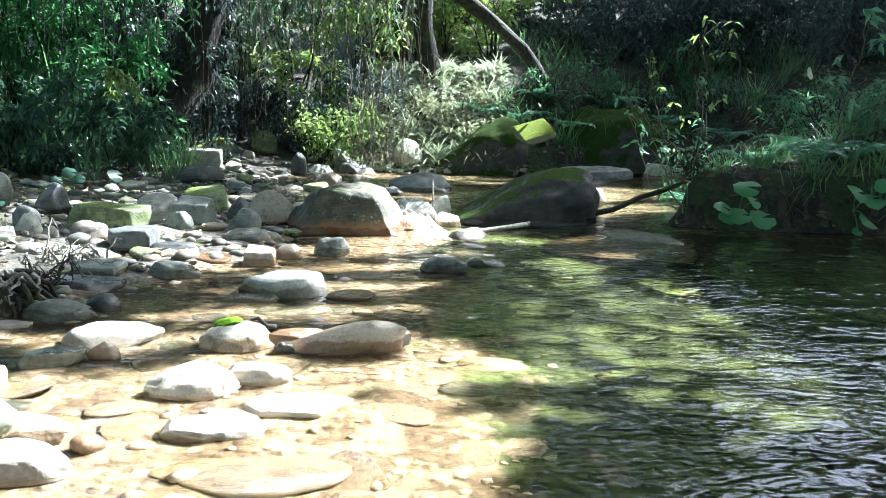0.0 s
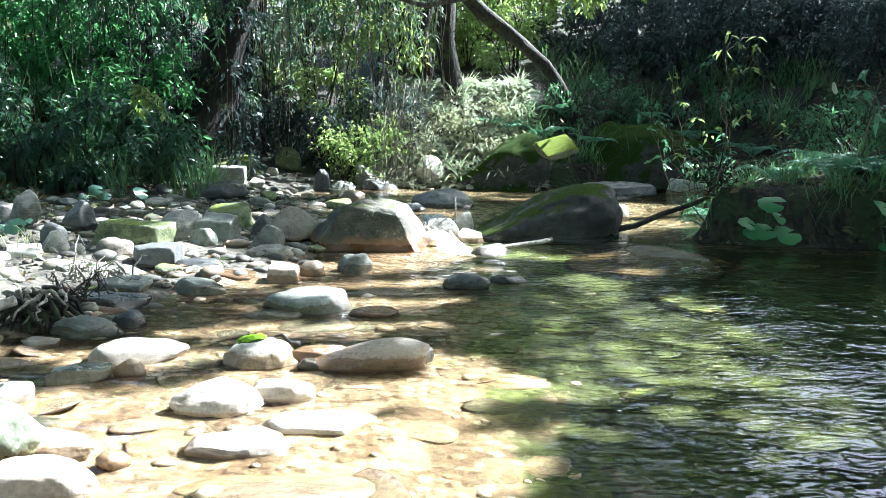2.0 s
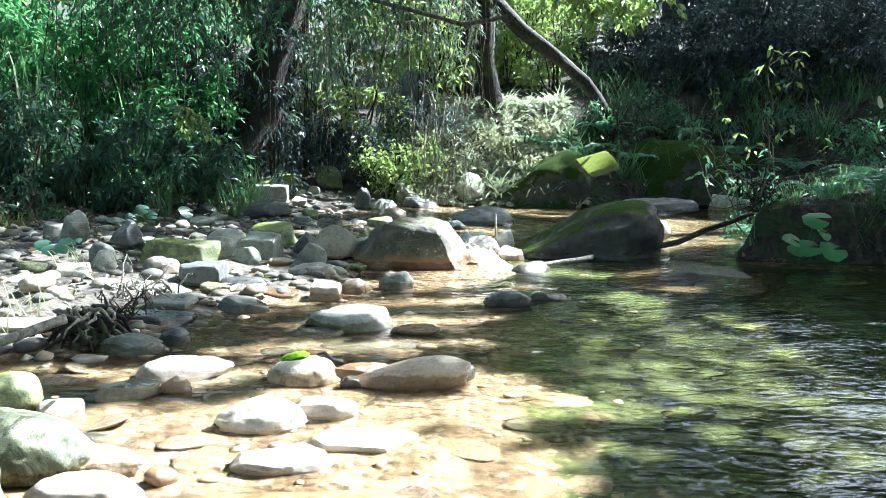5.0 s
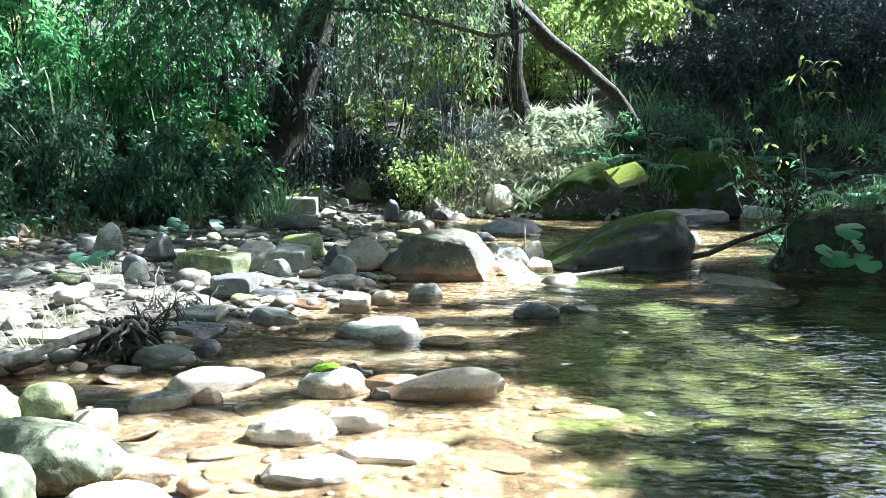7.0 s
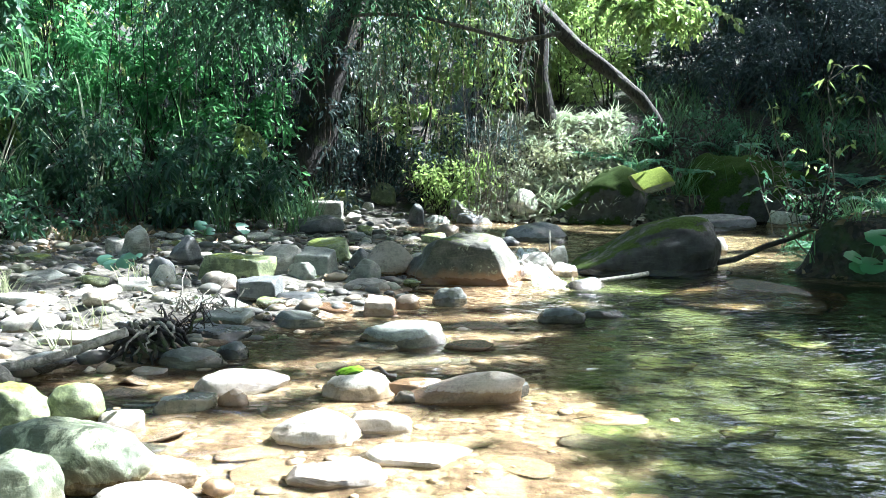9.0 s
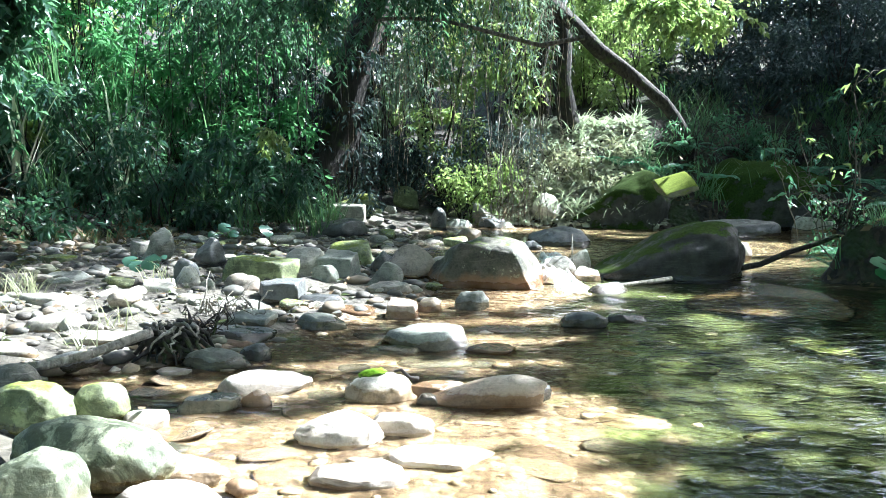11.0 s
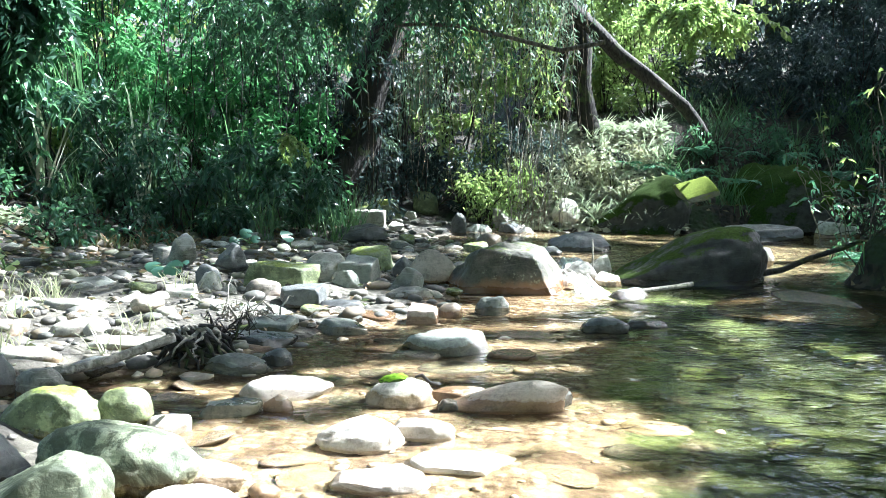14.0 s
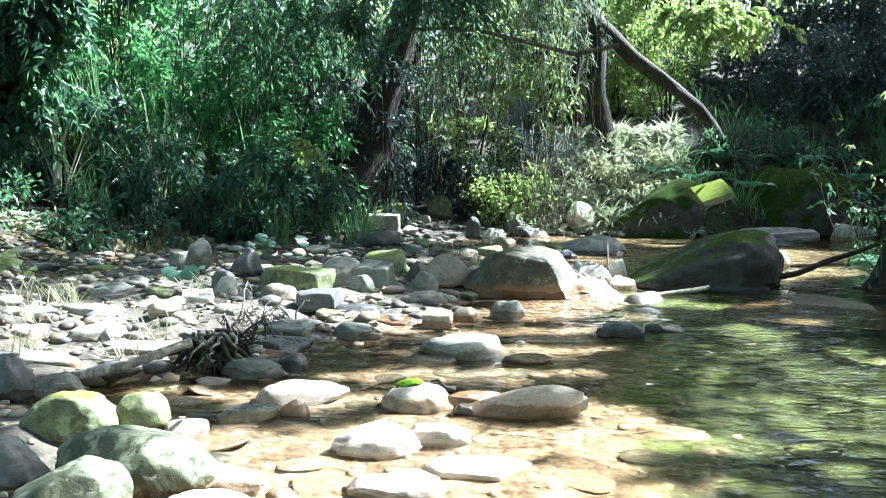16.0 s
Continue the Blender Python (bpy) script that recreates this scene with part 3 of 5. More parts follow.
stone("slab", "white", -0.15, 3.18, -0.04, 0.44, 0.27, 0.055, 5, "broad flat white stone washed by clear shallow water")
stone("slab", "white", -0.41, 2.98, -0.03, 0.34, 0.24, 0.055, 0, "broad flat sunlit stone in shallow water")
stone("slab", "blue", -1.14, 3.73, 0.00, 0.27, 0.16, 0.05, 25, "low flat grey stone at the water edge")
stone("slab", "white", -0.99, 4.09, 0.00, 0.43, 0.29, 0.06, 8, "long pale flat topped stone at the water edge")
stone("dome", "tan", -0.96, 3.81, 0.00, 0.13, 0.09, 0.06, 0, "small round brown stone in shallow water")
stone("oval", "blue", -1.33, 4.48, 0.00, 0.36, 0.21, 0.09, 0, "smooth oval grey stone at the water edge")
stone("dome", "dark", -1.18, 4.65, 0.00, 0.18, 0.14, 0.08, 0, "small dark round stone at the water edge")
stone("slab", "dark", -1.39, 5.13, 0.00, 0.43, 0.31, 0.06, 0, "dark flat stone at the edge of the gravel bar")
stone("block", "blue", -1.39, 5.42, 0.02, 0.29, 0.22, 0.08, 0, "grey angular stone on the gravel bar")
stone("slab", "blue", -0.99, 5.50, 0.00, 0.35, 0.22, 0.08, 0, "flat grey stone at the water edge")
stone("block", "rose", -0.52, 5.88, 0.00, 0.23, 0.22, 0.11, 0, "pinkish rounded block stone in shallow water")
stone("dome", "tan", -0.36, 6.09, 0.00, 0.18, 0.14, 0.09, 0, "small rounded brown stone beside the boulder")
stone("dome", "blue", -0.08, 6.23, 0.00, 0.24, 0.19, 0.12, 0, "smooth grey round stone in the shallows")
stone("block", "pale", -2.22, 6.21, 0.06, 0.24, 0.24, 0.12, 12, "pale square cornered stone on the gravel bar")
stone("dome", "pale", -2.13, 6.53, 0.08, 0.20, 0.16, 0.15, 0, "rounded pale stone on the gravel bar")
stone("dome", "pale", -1.97, 6.47, 0.08, 0.12, 0.09, 0.07, 0, "small white round stone on the gravel bar")
stone("dome", "tan", -1.72, 6.53, 0.08, 0.28, 0.22, 0.10, 0, "rounded two tone stone on the gravel bar")
stone("block", "dark", -1.41, 6.34, 0.06, 0.33, 0.28, 0.10, 0, "dark angular stone on the gravel bar")
stone("facet", "pale", -2.65, 7.43, 0.22, 0.27, 0.16, 0.20, -25, "pale pointed angular stone on a stone heap")
stone("slab", "pale", -2.85, 7.64, 0.20, 0.26, 0.25, 0.09, 0, "pale flat stone in a stone heap")
stone("facet", "dark", -2.18, 7.27, 0.20, 0.25, 0.20, 0.16, 10, "dark angular stone on a stone heap")
stone("facet", "dark", -2.19, 6.65, 0.15, 0.20, 0.16, 0.12, 0, "small angular stone in a stone heap")
stone("block", "mossy", -1.71, 6.95, 0.08, 0.60, 0.34, 0.17, 4, "long mossy flat stone on the gravel bar")
stone("facet", "pale", -1.41, 7.21, 0.12, 0.35, 0.28, 0.18, 15, "pale grey angular stone on the gravel bar")
stone("block", "blue", -1.15, 7.19, 0.08, 0.37, 0.36, 0.19, 0, "squared grey stone with shaded face")
stone("block", "mossy", -1.17, 8.06, 0.12, 0.41, 0.30, 0.14, 0, "greenish block of stone on the gravel bar")
stone("facet", "blue", -1.18, 6.92, 0.06, 0.23, 0.18, 0.14, 30, "grey angular stone on the gravel bar")
stone("facet", "blue", -0.76, 6.87, 0.05, 0.32, 0.22, 0.18, 20, "angular grey stone beside the boulder")
stone("facet", "dark", -0.82, 7.58, 0.08, 0.23, 0.18, 0.15, 0, "dark angular stone on the gravel bar")
stone("facet", "tan", -0.58, 7.54, 0.05, 0.43, 0.34, 0.24, -12, "angular stone with a lit top and dark side")
stone("slab", "pale", -0.68, 6.69, 0.02, 0.37, 0.27, 0.08, 0, "low white stone at the foot of the boulder")
stone("slab", "mossy", -1.72, 12.30, 0.20, 0.73, 0.54, 0.25, 0, "dark mossy slab at the head of the gravel bar")
stone("block", "pale", -1.73, 11.81, 0.15, 0.49, 0.48, 0.20, 0, "pale lit stone at the head of the gravel bar")
stone("slab", "dark", -1.67, 10.38, 0.12, 0.70, 0.51, 0.15, 0, "dark flat stone at the foot of the bank")
stone("facet", "mossy", -1.09, 12.98, 0.25, 0.36, 0.28, 0.28, 0, "pointed mossy stone below the foliage")
stone("dome", "dark", -0.58, 11.94, 0.12, 0.20, 0.18, 0.19, 0, "small dark upright stone upstream")
stone("facet", "pale", -0.00, 12.42, 0.15, 0.32, 0.25, 0.19, 0, "pale angular stone upstream")
stone("dome", "brown", -0.19, 10.41, 0.03, 0.38, 0.30, 0.15, 0, "brown domed stone in the upstream riffle")
stone("facet", "pale", 0.85, 12.74, 0.25, 0.40, 0.32, 0.21, 0, "pale angular stone under dry stems")
stone("slab", "pale", 0.99, 14.09, 0.72, 0.74, 0.55, 0.42, 10, "bleached pale rock on the sunny slope")
stone("slab", "pale", -2.72, 5.78, 0.05, 0.46, 0.36, 0.10, 8, "broad white slab in full sun on the bar")
stone("slab", "blue", -3.12, 5.72, 0.05, 0.36, 0.30, 0.10, 0, "flat grey slab among grass on the bar")
stone("slab", "pale", -2.46, 5.98, 0.05, 0.33, 0.26, 0.08, -6, "flat sunlit white stone on the bar")
stone("slab", "pale", -2.45, 5.15, 0.04, 0.36, 0.24, 0.07, 5, "long low pale stone among grass on the bar")
stone("slab", "blue", -3.05, 6.66, 0.08, 0.42, 0.26, 0.08, 4, "low grey slab at the back of the bar")
stone("slab", "mossy", -3.38, 7.22, 0.12, 0.32, 0.24, 0.09, 0, "flat greenish stone at the back of the bar")
stone("slab", "pale", -2.42, 4.52, 0.03, 0.36, 0.26, 0.06, 0, "flat white stone half sunk in pale silt")
stone("slab", "pale", -2.02, 4.86, 0.03, 0.44, 0.3, 0.06, 6, "broad pale stone half sunk in silt")
stone("slab", "tan", -2.9, 5.12, 0.05, 0.3, 0.24, 0.07, -8, "flat brown stone on the sunny bar")
stone("facet", "tan", -2.28, 6.35, 0.06, 0.2, 0.16, 0.08, 30, "small brown angular stone on the bar")
stone("slab", "blue", -1.72, 5.95, 0.03, 0.32, 0.22, 0.06, 10, "flat wet grey stone on the gravel bar")
stone("slab", "dark", -1.1, 6.2, 0.02, 0.34, 0.22, 0.06, -5, "flat dark wet stone at the water edge")
stone("slab", "tan", -0.85, 5.95, 0.0, 0.3, 0.2, 0.05, 8, "low brown flat stone in the shallows")
stone("slab", "white", -1.49, 4.32, 0.00, 0.17, 0.13, 0.02, 0, "white flat stone lying in a puddle")
stone("oval", "mossy", -1.75, 3.39, 0.06, 0.40, 0.23, 0.13, 0, "rounded green tinted boulder beside the pool")
stone("oval", "mossy", -1.51, 3.49, 0.05, 0.24, 0.16, 0.12, 20, "mossy knob of stone beside the pool")
stone("oval", "lichen", -1.28, 2.91, 0.03, 0.60, 0.32, 0.18, -6, "big lichen spotted boulder at the pool edge")
stone("oval", "pale", -1.02, 2.92, 0.00, 0.34, 0.20, 0.07, 0, "low mossy stone in sunlit shallows")
stone("facet", "lichen", -1.32, 2.53, 0.05, 0.37, 0.21, 0.16, 18, "pale angular boulder with lichen patches")
stone("oval", "white", -0.95, 2.66, 0.00, 0.37, 0.21, 0.08, 0, "smooth white boulder in full sun")
stone("dome", "tan", -0.77, 2.82, 0.00, 0.11, 0.09, 0.04, 0, "small brown pebble in shallow water")
stone("dome", "dark", -1.70, 2.85, 0.02, 0.29, 0.19, 0.17, 0, "dark shaded boulder beside pale boulders")
stone("slab", "white", -1.32, 3.48, 0.02, 0.18, 0.16, 0.04, -10, "low pale stone at the water edge")
stone("dome", "dark", -2.31, 3.96, 0.06, 0.21, 0.16, 0.15, 0, "dark rounded stone on the sunny bar")
stone("dome", "pale", -2.04, 3.88, 0.06, 0.23, 0.16, 0.09, 0, "rounded white stone in full sun")
stone("slab", "brown", 2.12, 6.75, -0.16, 1.25, 1.5, 0.176, -14, "broad brown slab just breaking the pool surface")
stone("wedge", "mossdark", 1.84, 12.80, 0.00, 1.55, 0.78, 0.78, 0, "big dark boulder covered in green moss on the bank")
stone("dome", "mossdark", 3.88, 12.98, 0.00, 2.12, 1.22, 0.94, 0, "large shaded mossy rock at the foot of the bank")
stone("slab", "pale", 4.30, 12.27, 0.00, 0.62, 0.38, 0.21, 0, "pale stone at the water edge below the bank")
stone("slab", "dark", 3.17, 11.72, 0.00, 1.07, 0.53, 0.19, 0, "low dark ledge at the foot of the bank")


def white_water():
    """Foam that tumbles through the gap between the two boulders: a lumpy, streaked tongue, added for the sun glare
    there too.
    """
    u, v = np.meshgrid(np.linspace(-1, 1, 40), np.linspace(0, 1, 60), indexing="ij")
    x = 0.66 - 0.06 * v + u * (0.17 - 0.06 * v) + 0.03 * np.sin(v * 9)
    y = 6.95 + 1.6 * v
    z = 0.004 + 0.11 * smooth(v, 0.1, 0.75) + 0.014 * waves(x, y * 0.6, 0.09, 31) + 0.008 * waves(x, y, 0.035, 32) - 0.05 * smooth(np.abs(u), 0.55, 1.0) - 0.03 * smooth(-v, -0.12, 0.0)
    i, j = np.meshgrid(np.arange(39), np.arange(59), indexing="ij")
    quads = np.stack([i * 60 + j, (i + 1) * 60 + j, (i + 1) * 60 + j + 1, i * 60 + j + 1], -1).reshape(-1, 4)
    n = Nodes("white_foam")
    streaks = n.noise(n.scaled(n.position(), 26, 6, 10), 1.0, 5, 0.65, 0.5)
    # near-white streaks carry the glare of the gap as well as foam
    color = n.mix(n.ramp(streaks, 0.4, 0.62), (0.42, 0.40, 0.33), (0.82, 0.83, 0.80))
    me = shape("white_water", np.stack([x, y, z], -1).reshape(-1, 3), quads, n.done(n.principled(color, 0.25, n.bump(streaks, 0.6, 0.02))))
    return tagged(new("white_water", me), "white foaming water tumbling through a gap between boulders", "water", kind="stuff")


white_water()


def leaning_slab():
    """A flat mossy slab that lies tilted across two dark rocks."""
    p, faces = stone_form("block", 58, 4)
    p = (p / (p.max(0) - p.min(0))) * (0.5, 0.42, 0.1)
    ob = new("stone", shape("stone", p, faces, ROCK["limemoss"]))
    ob.matrix_world = pose(2.4, 11.85, 0.61, 36, -14, 12)
    PLACED.append((2.47, 12.0, 0.3))
    return tagged(ob, "sunlit yellow green mossy slab leaning between dark rocks", "stone")


leaning_slab()


# ---- cobbles and pebbles of the gravel bar and the stream bed ----
def clear_of(x, y, size, room=0.8):
    return all((x - a) ** 2 + (y - b) ** 2 > (room * r + 0.5 * size) ** 2 for a, b, r in PLACED)


def cobble_meshes():
    made = []
    for n, (kind, mat) in enumerate([("facet", "pale"), ("slab", "pale"), ("facet", "blue"), ("slab", "blue"), ("dome", "tan"), ("facet", "pale"),
                                     ("slab", "dark"), ("dome", "dark"), ("facet", "tan"), ("slab", "mossy"), ("oval", "pale"), ("block", "blue")]):
        p, faces = stone_form(kind, 900 + n, 3)
        p = p / (p.max(0) - p.min(0))
        p[:, 2] -= (p[:, 2].max() + p[:, 2].min()) / 2
        word = {"pale": "pale", "blue": "grey", "tan": "brown", "dark": "dark", "mossy": "greenish"}[mat]
        made.append((shape("cobble", p, faces, ROCK[mat]), word))
    return made


COBBLES = cobble_meshes()


def cobble(n, x, y, z, wide, flat, turn, label, group):
    me, word = COBBLES[n]
    ob = new("cobble", me)
    ob.matrix_world = pose(x, y, z, rng.normal(0, 7), rng.normal(0, 7), turn) @ Matrix.Diagonal((wide, wide * rng.uniform(0.6, 0.85), wide * flat, 1))
    PLACED.append((x, y, wide * 0.45))
    return tagged(ob, label.format(word), "cobble", group)


def strew_cobbles(count, x0, x1, y0, y1, near, far, sizes, sink, label, group, pick, room=0.75, flats=(0.35, 0.65), broad=1.0):
    """Cobbles between the given distances from the water's edge."""
    dice = np.random.default_rng(count)
    made = tries = 0
    while made < count and tries < count * 40:
        tries += 1
        x, y, wide = dice.uniform(x0, x1), dice.uniform(y0, y1), sizes[0] * (sizes[1] / sizes[0]) ** dice.uniform() ** 1.6
        d = float(shore_distance(x, y))
        if not near < d < far or not clear_of(x, y, wide, room) or (x > 0.1 and wide > broad):
            continue
        flat = dice.uniform(*flats)
        cobble(int(dice.choice(pick)), x, y, float(land(x, y)) + wide * flat * sink, wide, flat, dice.uniform(0, 360), label, group)
        made += 1


strew_cobbles(230, -5.6, 0.0, 4.2, 11.5, -0.1, 3.9, (0.07, 0.30), 0.22, "{} river cobble lying on the gravel bar", "gravel bar cobbles", [0, 1, 2, 3, 4, 5, 6, 7, 8, 9, 10, 11], flats=(0.25, 0.55))
strew_cobbles(40, -2.4, 0.9, 9.5, 13.4, -1.0, 1.5, (0.12, 0.4), 0.25, "{} stone in the upstream riffle", "riffle stones", [1, 3, 6, 7, 9, 2, 0])
strew_cobbles(60, -1.6, 1.4, 2.1, 5.6, -1.9, -0.02, (0.22, 0.75), -0.2, "{} flat stone lying on the sunlit stream bed", "stream bed stones", [1, 4, 8, 10, 1, 3], 0.35, (0.12, 0.22), 0.32)
strew_cobbles(13, 0.8, 3.6, 2.4, 7.4, -3.0, -0.1, (0.15, 0.5), 0.02, "{} cobble on the deeper stream bed", "deep bed cobbles", [9, 7, 6, 9])


def pebble_stuff(name, count, x0, x1, y0, y1, near, far, sizes, mat, label, seed, level=1):
    dice = np.random.default_rng(seed)
    x, y = dice.uniform(x0, x1, count * 3), dice.uniform(y0, y1, count * 3)
    d = shore_distance(x, y)
    keep = np.flatnonzero((d > near) & (d < far))[:count]
    x, y = x[keep], y[keep]
    wide = sizes[0] * (sizes[1] / sizes[0]) ** dice.uniform(0, 1, len(x)) ** 1.5
    ball_v, ball_f = BALLS[level]
    forms = ball_v[None] * (1 + 0.3 * dice.normal(0, 0.5, (len(x), len(ball_v), 1)).clip(-0.8, 0.8) * (1 if level == 1 else 0.5))
    forms = forms * (wide[:, None] * np.stack([0.5 + 0 * x, dice.uniform(0.3, 0.45, len(x)), dice.uniform(0.16, 0.3, len(x))], -1))[:, None]
    a = dice.uniform(0, 2 * np.pi, len(x))[:, None]
    rx, ry = forms[..., 0] * np.cos(a) - forms[..., 1] * np.sin(a), forms[..., 0] * np.sin(a) + forms[..., 1] * np.cos(a)
    verts = np.stack([rx + x[:, None], ry + y[:, None], forms[..., 2] + (land(x, y) + wide * 0.06)[:, None]], -1).reshape(-1, 3)
    faces = (ball_f[None] + np.arange(len(x))[:, None, None] * len(ball_v)).reshape(-1, 3)
    return tagged(new(name, shape(name, verts, faces, mat)), label, "gravel", kind="stuff")


def pebble_material(name, tones, rough=0.7):
    n = Nodes(name)
    geo = n.add("ShaderNodeNewGeometry")
    band = n.add("ShaderNodeValToRGB")
    n.link(geo.outputs["Random Per Island"], band.inputs[0])
    band.color_ramp.interpolation = "CONSTANT"
    for k, tone in enumerate(tones):
        e = band.color_ramp.elements[k] if k < 2 else band.color_ramp.elements.new(k / len(tones))
        e.position, e.color = k / len(tones), (*tone, 1)
    grain = n.noise(geo.outputs["Position"], 60.0, 5, 0.7)
    color = n.mix(n.ramp(grain, 0.35, 0.7, 0, 0.5), band.outputs[0], (0.12, 0.105, 0.085))
    return n.done(n.principled(color, rough, n.bump(grain, 0.5, 0.006)))


# tones lowered too, for the shaded gaps between stones
PEBBLES = pebble_material("mixed_pebbles", [(0.19, 0.178, 0.14), (0.065, 0.063, 0.055), (0.36, 0.34, 0.28), (0.03, 0.028, 0.024), (0.14, 0.11, 0.07), (0.08, 0.082, 0.07), (0.05, 0.046, 0.038), (0.11, 0.115, 0.07)])
BED_PEBBLES = pebble_material("bed_pebbles", [(0.34, 0.255, 0.165), (0.45, 0.36, 0.255), (0.2, 0.14, 0.085), (0.52, 0.44, 0.335), (0.27, 0.21, 0.14)], 0.6)
pebble_stuff("gravel", 2300, -6.0, 0.2, 2.0, 12.0, -0.12, 4.2, (0.03, 0.12), PEBBLES, "loose mixed gravel and pebbles of the bar", 61)
pebble_stuff("bar_stones", 620, -6.0, 0.2, 3.8, 12.5, -0.1, 4.2, (0.10, 0.2), PEBBLES, "fist sized grey and pale stones of the bar", 62, 2)
pebble_stuff("bed_gravel", 240, -1.8, 2.2, 1.8, 7.5, -2.2, 0.0, (0.03, 0.13), BED_PEBBLES, "golden brown pebbles on the stream bed", 63)

# ---- trees that shade the stream, most of them unseen and added for it ----
def under_gap(x, y):
    """Whether the leaf cover is to be cut open towards the sun over these spots of ground: whole gaps, and broken ones
    by their share.
    """
    open_ = np.zeros(np.shape(x), bool)
    patchy = 0.5 + 0.5 * waves(x, y, 0.95, 77)
    frayed = 0.22 * waves(x, y, 0.6, 78)
    for cx, cy, rx, ry, turn, share in SUNNY:
        a = radians(turn)
        u, v = (x - cx) * math.cos(a) + (y - cy) * math.sin(a), -(x - cx) * math.sin(a) + (y - cy) * math.cos(a)
        open_ |= ((u / (rx + 0.12)) ** 2 + (v / (ry + 0.12)) ** 2 + frayed < 1) & ((patchy < share) | (share >= 1))
    return open_


# spots of ground chosen to be sunlit; crowns are cut open to suit
SUNNY = [(-0.47, 2.62, 1.0, 1.12, 0, 1), (0.0, 3.8, 0.6, 0.42, 0, 0.65), (-3.0, 5.3, 1.3, 0.7, 10, 1), (-2.2, 5.0, 0.5, 0.4, 0, 1),
         (0.42, 7.3, 0.62, 0.75, 0, 1), (-4.6, 10.2, 2.6, 0.7, 0, 0.33), (-0.4, 6.3, 0.9, 0.13, 12, 1),
         (0.0, 5.15, 0.7, 0.12, 10, 1), (1.45, 6.95, 0.55, 0.13, 6, 1), (1.22, 7.28, 0.42, 0.06, 38, 1), (1.65, 6.1, 0.42, 0.16, 25, 1),
         (2.7, 9.3, 0.9, 0.6, 0, 1), (0.35, 6.3, 0.6, 0.1, 8, 0.7), (0.1, 5.75, 0.5, 0.08, 8, 1), (-0.3, 4.6, 0.8, 0.1, 8, 1),
         (0.5, 12.75, 1.35, 1.3, 0, 1), (1.77, 11.45, 0.34, 0.3, 0, 1), (-1.3, 12.2, 1.5, 1.5, 0, 0.75), (-0.8, 15.6, 2.0, 1.1, 0, 1),
         (-6.6, 12.2, 3.0, 1.0, 0, 0.6), (0.15, 9.75, 0.85, 0.6, 0, 1), (-5.2, 11.1, 2.0, 0.9, 0, 0.8),
         (-1.9, 8.0, 1.3, 1.8, 0, 0.4), (-1.3, 6.2, 0.9, 0.6, 0, 0.75),
         (-5.4, 12.0, 5.0, 2.2, 0, 0.62), (-0.7, 14.3, 2.6, 2.2, 0, 0.6), (3.2, 9.0, 1.1, 1.3, 0, 0.4), (-2.1, 7.2, 1.2, 1.4, 0, 0.44),
         (0.2, 9.3, 0.6, 0.6, 0, 1), (1.6, 18.7, 4.0, 2.2, 0, 1), (-5.6, 9.4, 0.6, 0.4, 0, 1), (2.4, 12.5, 1.2, 0.6, 0, 0.36), (2.9, 10.4, 0.9, 0.7, 0, 1), (3.7, 7.6, 0.7, 0.3, 0, 0.6), (-1.0, 4.06, 0.4, 0.1, 8, 1), (-2.3, 4.6, 0.5, 0.28, 0, 0.9), (-1.6, 4.12, 0.2, 0.02, 0, 1), (0.6, 3.62, 0.26, 0.16, 0, 1), (0.68, 2.75, 0.34, 0.45, 0, 0.38), (-1.4, 3.3, 0.72, 0.26, 0, 1), (-1.2, 13.0, 1.3, 0.9, 0, 1), (-0.2, 14.2, 0.8, 0.7, 0, 1), (-1.1, 14.0, 0.7, 0.6, 0, 1)]


def over_gap(points):
    """Whether a bough would shade an opening."""
    points = np.asarray(points)
    points = np.concatenate([points, (points[1:] + points[:-1]) / 2])
    fall = points[:, 2] / TO_SUN.z
    return under_gap(points[:, 0] - TO_SUN.x * fall, points[:, 1] - TO_SUN.y * fall).any()


def limb_runs(base, top, radius, ends, seed):
    trunk = curved(base, top, 0, 9, 0.05, seed)
    runs = [(trunk, radius, radius * 0.45)]
    for n, e in enumerate(ends):
        start = trunk[4 + n % 5]
        runs.append((curved(start, e, -0.15, 7, 0.05, seed + n + 1), radius * 0.33, radius * 0.06))
    return runs


